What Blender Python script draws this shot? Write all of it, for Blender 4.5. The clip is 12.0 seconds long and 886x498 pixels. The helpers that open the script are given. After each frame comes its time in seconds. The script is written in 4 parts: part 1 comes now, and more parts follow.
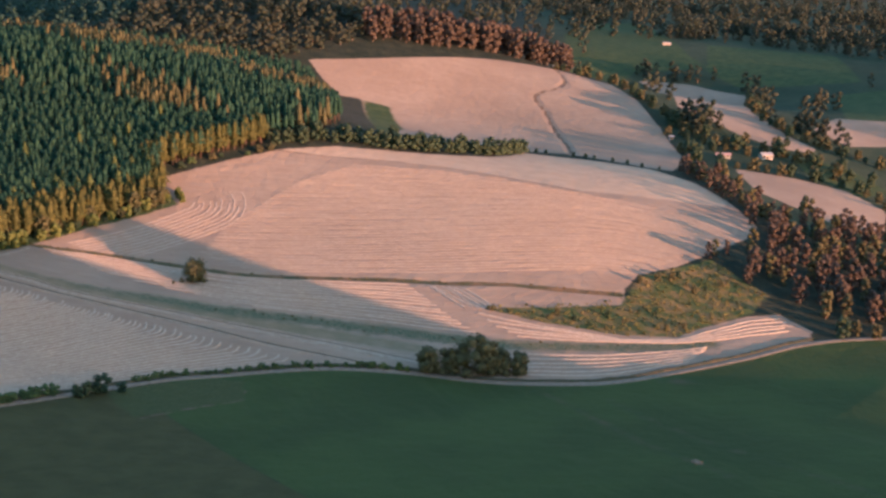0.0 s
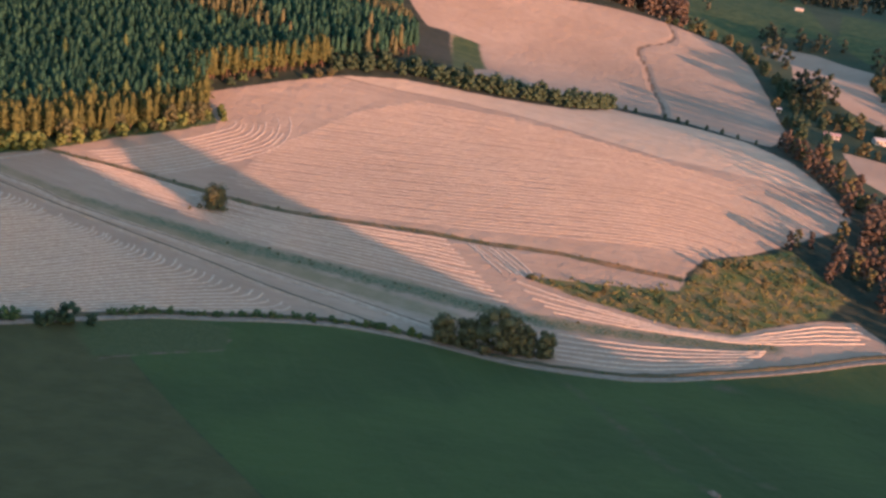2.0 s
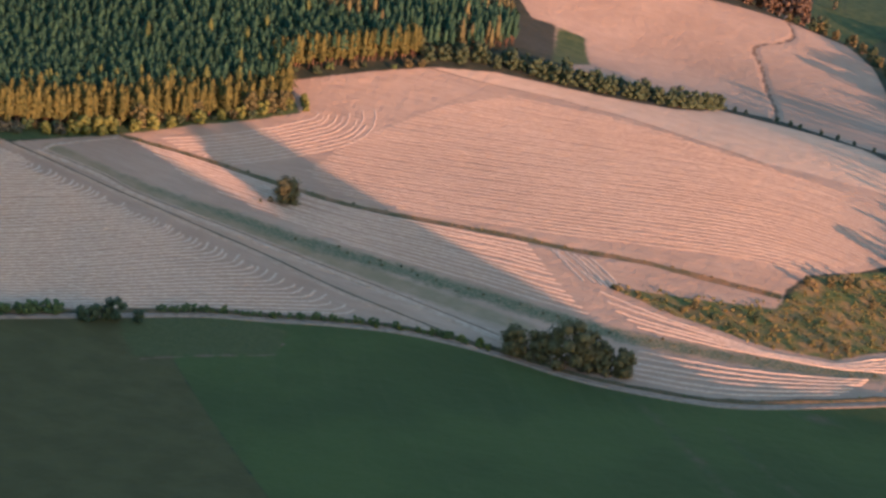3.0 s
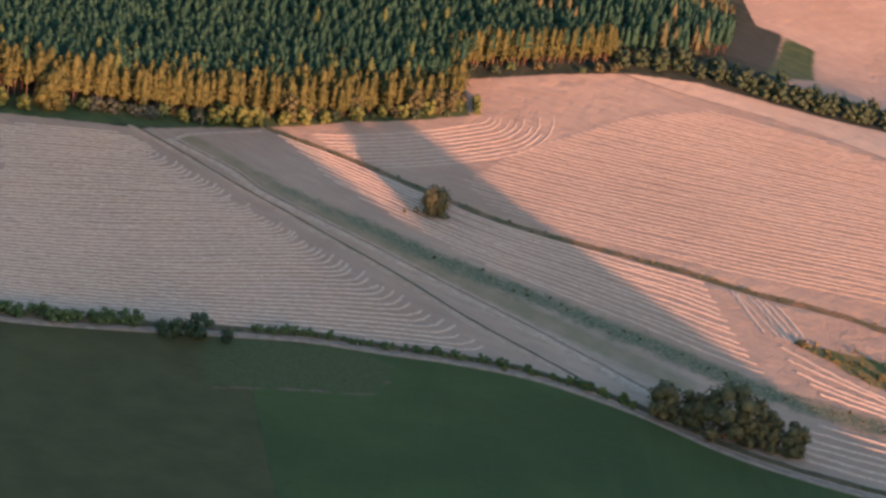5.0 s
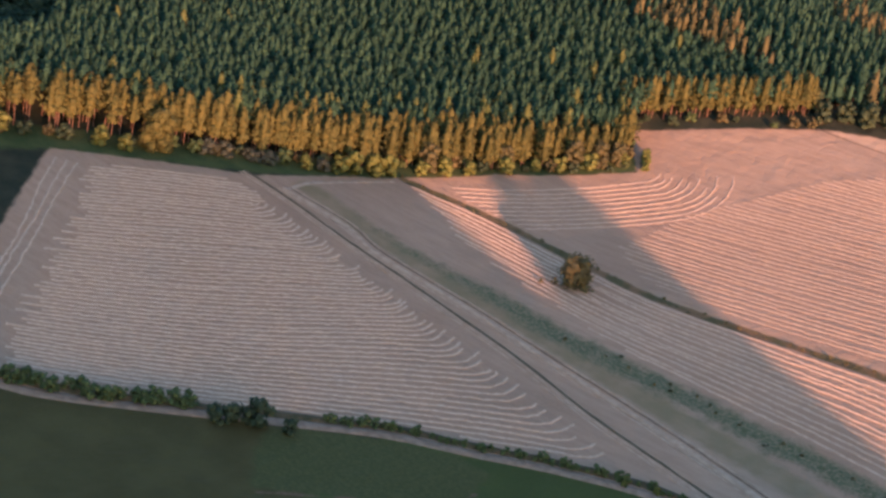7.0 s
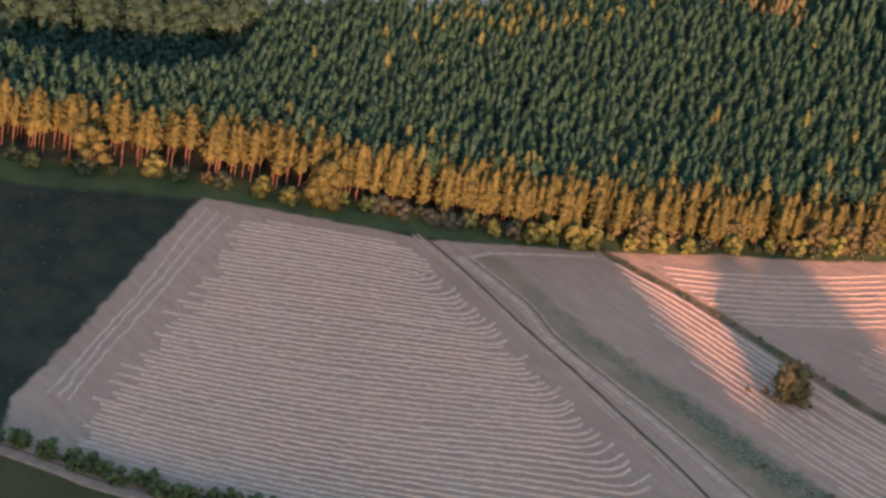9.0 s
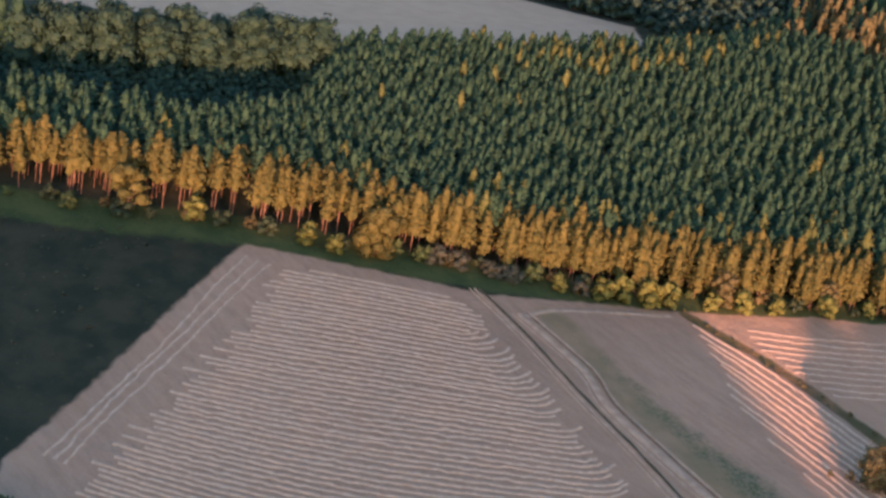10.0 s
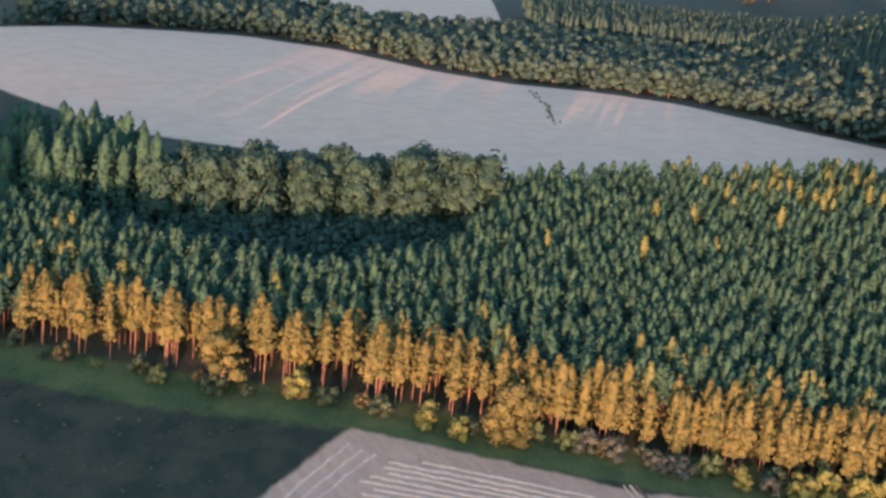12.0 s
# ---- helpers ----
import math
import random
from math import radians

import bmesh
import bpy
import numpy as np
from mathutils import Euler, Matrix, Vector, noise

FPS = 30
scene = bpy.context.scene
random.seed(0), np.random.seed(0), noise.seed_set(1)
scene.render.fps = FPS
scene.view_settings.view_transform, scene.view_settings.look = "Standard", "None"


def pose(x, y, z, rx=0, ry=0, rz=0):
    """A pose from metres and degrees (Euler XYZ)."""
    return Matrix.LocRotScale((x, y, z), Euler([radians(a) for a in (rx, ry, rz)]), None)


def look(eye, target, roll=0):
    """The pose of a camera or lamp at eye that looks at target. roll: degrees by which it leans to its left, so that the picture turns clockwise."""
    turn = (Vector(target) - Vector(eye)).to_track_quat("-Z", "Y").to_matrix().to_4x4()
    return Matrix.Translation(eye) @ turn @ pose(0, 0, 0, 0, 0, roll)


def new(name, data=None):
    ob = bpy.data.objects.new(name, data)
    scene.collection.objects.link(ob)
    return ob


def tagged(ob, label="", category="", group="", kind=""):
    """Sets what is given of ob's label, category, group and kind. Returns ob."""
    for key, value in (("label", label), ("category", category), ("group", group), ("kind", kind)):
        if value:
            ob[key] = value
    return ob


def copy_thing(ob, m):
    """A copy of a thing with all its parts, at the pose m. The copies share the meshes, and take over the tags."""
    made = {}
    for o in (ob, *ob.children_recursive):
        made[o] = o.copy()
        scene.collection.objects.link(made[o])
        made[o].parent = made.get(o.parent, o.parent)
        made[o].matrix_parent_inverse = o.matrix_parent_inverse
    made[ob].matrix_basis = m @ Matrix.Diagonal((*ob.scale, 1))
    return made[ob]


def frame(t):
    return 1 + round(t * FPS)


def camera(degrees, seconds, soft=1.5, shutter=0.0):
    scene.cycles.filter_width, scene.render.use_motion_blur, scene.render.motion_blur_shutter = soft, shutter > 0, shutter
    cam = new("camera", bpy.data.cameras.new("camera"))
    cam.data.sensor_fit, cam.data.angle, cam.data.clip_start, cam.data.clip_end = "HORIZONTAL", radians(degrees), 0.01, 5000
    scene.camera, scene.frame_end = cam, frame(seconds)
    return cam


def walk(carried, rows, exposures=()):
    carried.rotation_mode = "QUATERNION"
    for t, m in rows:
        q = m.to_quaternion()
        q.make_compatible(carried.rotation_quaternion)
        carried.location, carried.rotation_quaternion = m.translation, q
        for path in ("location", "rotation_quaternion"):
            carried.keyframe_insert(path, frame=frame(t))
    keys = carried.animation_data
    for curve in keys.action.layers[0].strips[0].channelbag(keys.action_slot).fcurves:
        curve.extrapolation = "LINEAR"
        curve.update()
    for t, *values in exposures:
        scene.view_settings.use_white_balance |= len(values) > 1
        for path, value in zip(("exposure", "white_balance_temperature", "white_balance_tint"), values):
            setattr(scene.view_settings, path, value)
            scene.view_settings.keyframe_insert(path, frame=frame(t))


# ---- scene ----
cam = camera(36, 12.0, soft=2.8)
PATH = [
    (0.0, pose(0.00, 0.00, 140.00, 79.220, -2.048, 0.390)),
    (0.5, pose(7.55, 14.46, 139.16, 78.385, -3.695, 1.445)),
    (1.0, pose(15.45, 29.27, 138.44, 77.717, -5.107, 3.099)),
    (1.5, pose(22.52, 44.36, 137.55, 77.061, -6.588, 4.885)),
    (2.0, pose(28.94, 59.87, 137.08, 76.158, -7.627, 6.661)),
    (2.5, pose(34.66, 75.84, 136.28, 75.452, -8.322, 9.413)),
    (3.0, pose(39.95, 92.13, 135.31, 75.140, -8.473, 12.098)),
    (3.2, pose(41.56, 98.70, 134.91, 74.859, -9.109, 13.138)),
    (4.8, pose(50.48, 151.64, 131.68, 73.539, -9.958, 22.226)),
    (5.0, pose(51.21, 158.31, 131.40, 73.474, -10.062, 22.963)),
    (5.5, pose(52.45, 174.90, 130.84, 73.729, -9.877, 25.513)),
    (6.0, pose(53.62, 191.54, 130.32, 73.992, -9.705, 28.351)),
    (6.5, pose(54.03, 208.27, 130.07, 73.622, -9.976, 30.891)),
    (6.7, pose(53.77, 214.80, 130.10, 73.479, -9.988, 31.839)),
    (8.3, pose(48.75, 265.72, 130.77, 72.427, -10.459, 41.766)),
    (8.5, pose(48.02, 272.28, 130.60, 72.435, -10.455, 43.365)),
    (9.0, pose(46.09, 289.14, 129.85, 72.712, -10.055, 47.136)),
    (9.5, pose(42.98, 305.94, 129.47, 72.980, -9.886, 49.602)),
    (10.0, pose(38.50, 322.16, 129.82, 73.176, -9.774, 53.058)),
    (10.5, pose(33.11, 338.68, 130.16, 74.048, -8.869, 56.781)),
    (11.0, pose(25.64, 354.95, 130.42, 74.974, -7.940, 59.909)),
    (11.5, pose(17.72, 370.52, 130.31, 75.725, -6.904, 62.606)),
    (12.0, pose(8.72, 386.13, 130.37, 76.555, -6.134, 65.519)),
]
walk(cam, PATH, [(0.0, 2.85, 4850, 4), (3.0, 2.85, 5050, 7), (6.0, 2.8, 5200, 13), (9.0, 2.85, 5350, 17), (11.0, 3.1, 5150, 15), (12.0, 3.42, 4950, 13)])

# ---- light ----
SUN_TO = Vector((0.819, -0.574, 0.016)).normalized()
world = bpy.data.worlds.new("dusk_sky")
scene.world = world
world.use_nodes = True
wt = world.node_tree
sky = wt.nodes.new("ShaderNodeTexSky")
sky.sky_type, sky.sun_disc = "NISHITA", False
sky.sun_elevation = math.asin(SUN_TO.z)
sky.sun_rotation = math.atan2(SUN_TO.x, SUN_TO.y)
sky.altitude, sky.air_density, sky.dust_density, sky.ozone_density = 200, 1.0, 1.5, 1.1
back = wt.nodes["Background"]
wt.links.new(sky.outputs["Color"], back.inputs["Color"])
back.inputs["Strength"].default_value = 0.15
sun = new("sun", bpy.data.lights.new("sun", "SUN"))
sun.data.energy, sun.data.angle, sun.data.color = 1.95, radians(0.5), (1.0, 0.37, 0.155)
sun.matrix_world = look(SUN_TO * 600, (0, 0, 0))

# ---- the lie of the land ----
LUMPS = (
    (2.1, 8.6, -1, 5.7, -7.3, 4.8, 9.3, 7.8, 3.1),
    (3, 9.4, -4.7, 20.1, 6.1, -6.1, -12.7, -0.6, 9.3),
    (4.9, -4.7, 8.1, -8.8, -30.8, 5.8, 12.3, -6.2, 0.6),
    (4.2, 0.7, 10, 15.5, 36, 2.8, 0.2, -4.3, -10),
    (0.5, 0.4, 1, 2, -14, -34.8, 1.1, -8.3, -7.2),
    (0, 0, 0.4, 6.8, 23.3, 31.8, 7.3, -0.8, -0.5),
    (0, 0, 0.1, 1.6, 6.4, -4, -31.5, -13.2, -0.8),
    (0, 0, 0, 0.1, 0.2, -0.8, -3.3, -1.4, -0.1),
    (0, 0, 0, 0, 0, -0, -0, -0, -0),
)


def crest_of_unseen_ridge(v):
    """Height along the unseen ridge added on the sunset side, shaped to shade the fields: high, with two gaps, then a
    sharp fall.
    """
    c = np.interp(v, (-400, -100, 60, 130, 172, 260, 304, 339, 370, 376, 380, 386, 393, 399, 408, 410, 413, 418, 420, 422, 424, 426, 429, 441, 446, 451, 470, 700, 900),
                  (60, 90, 90, 84, 46, 45, 42, 41, 39, 39, 36, 32, 27, 22, 23, 31, 41, 42, 40, 36, 36, 40, 42, 41, 34, 6, 3, 2, 0))
    return c + np.clip(c / 20, 0, 1) * (1.2 * np.sin(v / 4.0) + 1.0 * np.sin(v / 2.3 + 1.0))


def height(x, y):
    """Height of the ground: a valley floor, the slope above it and broad swells, and the unseen shading ridge on the
    sunset side.
    """
    x, y = np.asarray(x, float), np.asarray(y, float)
    d = -0.447 * (x - 15) + 0.894 * (y - 513)
    p = np.log1p(np.exp(np.clip(d, -400, 4000) / 25.0)) * 25.0
    z = 58 * (1 - np.exp(-((p / 190) ** 1.3))) + 0.05 * np.maximum(0, p - 150) / (1 + np.exp(-(p - 250) / 60))
    for row, weights in enumerate(LUMPS):
        for col, w in enumerate(weights):
            if w:
                z = z + w * np.exp(-((x + 750 - 150 * col) ** 2 + (y - 350 - 150 * row) ** 2) / 26450.0)
    u, v = 0.819 * x - 0.574 * y, 0.574 * x + 0.819 * y
    # the far ground is flattened to a level shoulder so trees shade its fields
    shoulder = np.clip((-610 - u) / 50.0, 0, 1) * np.clip((470 - v) / 70.0, 0, 1)
    z = z - shoulder * 1.5 * np.log1p(np.exp(np.clip((z - 58) / 2.0, -40, 40)))
    # unseen ground towards the sunset, cut low so sunlight reaches the field's tail
    sun_cut = np.clip((u + 150) / 40.0, 0, 1) * np.clip((v - 425) / 40.0, 0, 1) * np.clip((900 - v) / 100.0, 0, 1)
    z = z - sun_cut * np.maximum(z + 6.0, 0)
    return z * np.clip((230 - u) / 60.0, 0, 1) + crest_of_unseen_ridge(v) * np.exp(-(((u - 300) / 60.0) ** 2))


def ground_at(x, y):
    return float(height(x, y))


def inside(poly, x, y):
    """Distance to a closed outline, positive inside."""
    x, y = np.asarray(x, float), np.asarray(y, float)
    odd, best = np.zeros(x.shape, bool), np.full(x.shape, 1e9)
    for (ax, ay), (bx, by) in zip(poly, poly[1:] + poly[:1]):
        if ay != by:
            odd ^= ((ay > y) != (by > y)) & (x < (bx - ax) * (y - ay) / (by - ay) + ax)
        best = np.minimum(best, to_segment(x, y, ax, ay, bx, by))
    return np.where(odd, best, -best)


def to_segment(x, y, ax, ay, bx, by):
    f = np.clip(((x - ax) * (bx - ax) + (y - ay) * (by - ay)) / ((bx - ax) ** 2 + (by - ay) ** 2 + 1e-9), 0, 1)
    return np.hypot(x - ax - f * (bx - ax), y - ay - f * (by - ay))


def to_line(line, x, y):
    best = np.full(np.shape(x), 1e9)
    for (ax, ay), (bx, by) in zip(line, line[1:]):
        best = np.minimum(best, to_segment(x, y, ax, ay, bx, by))
    return best


def bend(line, step=4.0):
    """A smooth line through the given corners, in even steps."""
    p = np.array([line[0]] + list(line) + [line[-1]], float)
    out = []
    for k in range(1, len(p) - 2):
        a, b, c, d = p[k - 1:k + 3]
        n = max(1, int(np.hypot(*(c - b)) / step))
        for f in np.arange(n) / n:
            out.append(0.5 * (2 * b + (c - a) * f + (2 * a - 5 * b + 4 * c - d) * f * f + (3 * b - a - 3 * c + d) * f ** 3))
    out.append(p[-1])
    return [tuple(q) for q in out]


# ---- plan of the fields ----
ROAD = bend([(-360, 290), (-250, 345), (-165, 403), (-149, 413), (-133, 428), (-112, 450), (-95, 467), (-77, 479), (-60, 490), (-38, 499), (-10, 500),
        (16, 495), (39, 495), (65, 500), (94, 517), (125, 537), (155, 558), (192, 572), (300, 600), (520, 640)])
STUBBLE = [(-181, 411), (-234, 487), (-222, 505), (-208, 528), (-201, 539), (-193, 565), (-181, 594), (-166, 624), (-131, 662), (-147, 684),
           (-117, 709), (-92, 728), (-60, 746), (-28, 753), (-9, 758), (10, 767), (26, 778), (38, 798), (46, 836), (90, 829), (122, 813), (143, 778), (155, 735), (162, 695),
           (152, 674), (130, 648), (111, 628), (90, 614), (82, 599), (81, 590), (79, 584), (54, 578), (17, 572), (41, 563), (76, 555), (100, 557),
           (112, 568), (134, 584), (150, 590), (161, 574)]
STUBBLE += [p for p in reversed(ROAD) if -168 < p[0] < 156]
UPPER = [(-105, 1019), (-41, 1046), (33, 1078), (88, 1096), (126, 1075), (142, 1025), (150, 956), (153, 867), (136, 815), (119, 820), (78, 858),
         (46, 853), (3, 856), (-22, 800), (-36, 800), (-62, 930), (-91, 987)]
HILLTOP = [(-90, 730), (-62, 729.5), (-30, 733), (3, 732), (34, 725), (70, 714), (112, 717), (150, 722), (153, 737), (142, 776), (121, 811), (90, 827), (47, 833), (39, 798), (27, 777), (10, 766), (-9, 757), (-28, 752), (-60, 745)]
BROWN = [(-85, 958), (-61, 962), (-42, 827), (-64, 805)]
PALE_GREEN = [(-60, 960), (-41, 957), (-28, 875), (-34, 802), (-42, 806)]
RIGHT_A = [(183, 1371), (237, 1355), (283, 1303), (233, 1051), (244, 983), (259, 955), (254, 941), (229, 938), (204, 967), (192, 993), (172, 1025), (201, 1334)]
RIGHT_B = [(182, 855), (218, 854), (250, 841), (262, 806), (252, 749), (214, 736), (195, 761), (181, 785)]
RIGHT_C = [(273, 1017), (309, 1087), (380, 1094), (360, 1014), (288, 978)]
MEADOW_A = [(234, 925), (270, 912), (285, 861), (254, 830), (233, 873)]
MEADOW_C = [(105, 1290), (118, 1411), (132, 1595), (165, 1740), (150, 1447), (186, 1391), (150, 1300)]
MEADOW_D = [(315, 1077), (359, 1272), (470, 1300), (440, 1130), (330, 1040)]
MEADOW_E = [(285, 1330), (262, 1398), (290, 1560), (420, 1500), (400, 1330)]
MEADOW_B = [(165, 1741), (253, 1867), (255, 1469), (265, 1418), (191, 1392), (151, 1447)]
FAR_A = [(-805, 400), (-675, 441), (-678, 472), (-694, 510), (-694, 558), (-687, 596), (-648, 635), (-584, 657), (-545, 680), (-524, 712), (-490, 735), (-426, 747), (-383, 758),
         (-349, 732), (-348, 663), (-349, 600), (-388, 565), (-420, 520), (-457, 492), (-536, 455), (-701, 380)]
FAR_B = [(-1081, 490), (-921, 651), (-826, 684), (-784, 700), (-755, 786), (-993, 898), (-1122, 957), (-1452, 1072)]
PARCEL = [(-108, 437), (-112, 446), (-97, 463), (-80, 474), (-70, 474), (-67, 454), (-88, 434), (-98, 424)]
CROP = [p for p in reversed(ROAD) if -97 < p[0] < 520] + [(-90, 431), (-63, 394), (-36, 358), (40, 250), (120, 120), (900, 100), (900, 700)]
OLIVE = [(-98, 462), (-112, 448), (-133, 427), (-165, 402), (-250, 344), (-420, 200), (-100, -200), (120, 120), (40, 250), (-36, 358), (-63, 394), (-90, 431)]
VERGE = bend([(-300, 415), (-262, 452), (-238, 492), (-214, 532), (-198, 570), (-180, 606), (-163, 632), (-134, 664)])
DITCH = bend([(-181, 591), (-151, 596), (-117, 594), (-88, 591), (-60, 592), (-41, 593), (-21, 594), (-1, 593), (27, 595), (55, 594), (80, 594)])
TRACK = bend([(-204, 538), (-185, 538), (-162, 536), (-138, 534), (-117, 531), (-96, 527), (-70, 519), (-54, 515), (-32, 509), (-15, 502)])
TRACK_B = bend([(-192, 543), (-168, 544), (-155, 540), (-133, 539), (-114, 538), (-84, 533), (-62, 529), (-37, 523), (-5, 512), (10, 500)])
STRIP = bend([(-172, 553), (-150, 551), (-133, 551), (-115, 551), (-100, 549), (-84, 548), (-55, 547), (-25, 544), (3, 540), (28, 538), (55, 540), (90, 545), (112, 552)])
GULLY = bend([(85, 1094), (89, 1053), (81, 1032), (64, 1012), (70, 981), (75, 939), (80, 896), (78, 848)])

CROP_TRACK = bend([(18, 495), (37, 485), (46, 471), (61, 433), (68, 414), (79, 393), (86, 378)])
CROP_BAND = bend([(62, 478), (84, 428), (99, 401), (112, 377), (125, 357), (150, 318)])

# ---- materials ----


class Net:
    """A node material under construction."""

    def __init__(self, name, rough=0.9):
        self.mat = bpy.data.materials.new(name)
        self.mat.use_nodes = True
        self.t = self.mat.node_tree
        self.bsdf = self.t.nodes["Principled BSDF"]
        self.bsdf.inputs["Roughness"].default_value = rough
        self.bsdf.inputs["Specular IOR Level"].default_value = 0.2
        geo = self.t.nodes.new("ShaderNodeNewGeometry")
        self.where = geo.outputs["Position"]
        self.island = geo.outputs["Random Per Island"]

    def put(self, socket, value):
        if isinstance(value, bpy.types.NodeSocket):
            self.t.links.new(value, socket)
        else:
            socket.default_value = value

    def noise(self, scale, detail=3.0, rough=0.55, vector=None):
        n = self.t.nodes.new("ShaderNodeTexNoise")
        n.inputs["Scale"].default_value, n.inputs["Detail"].default_value, n.inputs["Roughness"].default_value = scale, detail, rough
        self.put(n.inputs["Vector"], vector if vector is not None else self.where)
        return n.outputs["Fac"]

    def math(self, op, a, b=0.0, c=0.0):
        n = self.t.nodes.new("ShaderNodeMath")
        n.operation = op
        for k, v in enumerate((a, b, c)):
            self.put(n.inputs[k], v)
        return n.outputs[0]

    def ramp(self, value, lo, hi, a=0.0, b=1.0):
        n = self.t.nodes.new("ShaderNodeMapRange")
        n.interpolation_type = "SMOOTHSTEP"
        for k, v in enumerate((value, lo, hi, a, b)):
            self.put(n.inputs[k], v)
        return n.outputs[0]

    def mix(self, f, a, b):
        n = self.t.nodes.new("ShaderNodeMix")
        n.data_type = "RGBA"
        self.put(n.inputs[0], f)
        for s, v in ((n.inputs[6], a), (n.inputs[7], b)):
            self.put(s, v if isinstance(v, bpy.types.NodeSocket) else (*v, 1.0))
        return n.outputs[2]

    def attr(self, name):
        n = self.t.nodes.new("ShaderNodeAttribute")
        n.attribute_name = name
        return n.outputs["Fac"]

    def object_random(self):
        return self.t.nodes.new("ShaderNodeObjectInfo").outputs["Random"]

    def stretch(self, sx, sy, sz, turn=0.0):
        n = self.t.nodes.new("ShaderNodeMapping")
        n.vector_type = "TEXTURE"
        n.inputs["Scale"].default_value = (1 / sx, 1 / sy, 1 / sz)
        n.inputs["Rotation"].default_value = (0, 0, turn)
        self.put(n.inputs["Vector"], self.where)
        return n.outputs[0]

    def bump(self, value, depth, strength=0.6):
        n = self.t.nodes.new("ShaderNodeBump")
        n.inputs["Strength"].default_value, n.inputs["Distance"].default_value = strength, depth
        self.put(n.inputs["Height"], value)
        self.put(self.bsdf.inputs["Normal"], n.outputs[0])

    def done(self, colour):
        self.put(self.bsdf.inputs["Base Color"], colour)
        return self.mat


def shades(name, dark, light, grain, rough=0.9, depth=0.05, spread=0.0, by="island"):
    """A mottled two-tone surface; spread: how far single pieces differ."""
    n = Net(name, rough)
    c = n.mix(n.ramp(n.noise(grain), 0.3, 0.7), dark, light)
    c = n.mix(n.math("MULTIPLY", n.noise(grain * 6, 2.0), 0.5), c, dark)
    if spread:
        r = n.island if by == "island" else n.object_random()
        c = n.mix(n.math("MULTIPLY", r, spread), c, tuple(v * 2.0 for v in light))
    n.bump(n.noise(grain * 4, 3.0), depth)
    return n.done(c)


STRAW_A, STRAW_B, STRAW_C, STRAW_D = (0.35, 0.264, 0.194), (0.43, 0.333, 0.248), (0.29, 0.215, 0.155), (0.515, 0.413, 0.318)


def ground_material():
    n = Net("ground_cover", 0.95)
    wob = n.math("MULTIPLY", n.math("SUBTRACT", n.noise(0.22, 4.0), 0.5), 5.0)
    broad, fine, mid = n.noise(0.018, 4.0), n.noise(1.1, 4.0, 0.65), n.noise(0.12, 4.0)
    scrub = n.mix(n.ramp(mid, 0.35, 0.68), (0.022, 0.034, 0.024), (0.046, 0.053, 0.036))
    scrub = n.mix(n.ramp(n.noise(0.5, 5.0), 0.62, 0.75, 0.0, 0.5), scrub, (0.10, 0.095, 0.06))

    def zone(below, name, colour, soft=0.6, shift=0.0, wobble=1.0):
        e = n.math("MULTIPLY_ADD", wob, wobble, n.attr(name))
        return n.mix(n.ramp(e, shift - soft, shift + soft), below, colour)

    streak = n.noise(0.35, 3.0, 0.6, n.stretch(0.25, 1.6, 1.0, 0.06))
    straw = n.mix(n.ramp(broad, 0.3, 0.7), STRAW_A, STRAW_B)
    straw = n.mix(n.ramp(streak, 0.35, 0.7, 0.0, 0.45), straw, STRAW_C)
    straw = n.mix(n.ramp(fine, 0.5, 0.8, 0.0, 0.35), straw, STRAW_D)
    crop = n.mix(n.ramp(broad, 0.35, 0.65), (0.052, 0.076, 0.024), (0.070, 0.100, 0.030))
    crop = n.mix(n.ramp(n.noise(0.05, 5.0, 0.6, n.stretch(0.3, 5.0, 1, -1.2)), 0.48, 0.75, 0.0, 0.35), crop, (0.085, 0.105, 0.042))
    crop = n.mix(n.ramp(fine, 0.4, 0.8, 0.0, 0.35), crop, (0.025, 0.052, 0.020))
    olive = n.mix(n.ramp(mid, 0.3, 0.7), (0.066, 0.066, 0.026), (0.084, 0.084, 0.034))
    olive = n.mix(n.ramp(n.noise(0.4, 3.0, 0.6, n.stretch(0.3, 2.0, 1, 0.95)), 0.5, 0.8, 0.0, 0.4), olive, (0.085, 0.085, 0.05))
    grass = n.mix(n.ramp(mid, 0.3, 0.7), (0.036, 0.070, 0.028), (0.075, 0.105, 0.040))
    grass = n.mix(n.ramp(fine, 0.45, 0.8, 0.0, 0.5), grass, (0.12, 0.12, 0.05))
    weeds = n.mix(n.ramp(mid, 0.35, 0.65), (0.09, 0.12, 0.04), (0.26, 0.18, 0.08))
    weeds = n.mix(n.ramp(fine, 0.4, 0.75, 0.0, 0.7), weeds, (0.07, 0.10, 0.03))
    earth = n.mix(n.ramp(fine, 0.3, 0.7), (0.12, 0.088, 0.062), (0.19, 0.145, 0.105))
    pale = n.mix(n.ramp(fine, 0.3, 0.7), (0.36, 0.30, 0.25), (0.47, 0.41, 0.35))
    dug = n.mix(n.ramp(mid, 0.3, 0.7), (0.034, 0.044, 0.034), (0.050, 0.056, 0.042))
    valley = n.mix(n.ramp(broad, 0.35, 0.65), (0.034, 0.056, 0.032), (0.058, 0.078, 0.044))
    c = zone(scrub, "valley", n.mix(n.ramp(mid, 0.55, 0.75, 0.0, 0.6), valley, (0.022, 0.036, 0.022)), 6.0, 0.0, 3.0)
    c = zone(c, "verge", grass, 1.5)
    c = zone(c, "wedge", weeds, 1.2)
    c = zone(c, "meadow", grass, 2.0)
    c = zone(c, "crop", crop, 0.5, 0.0, 0.3)
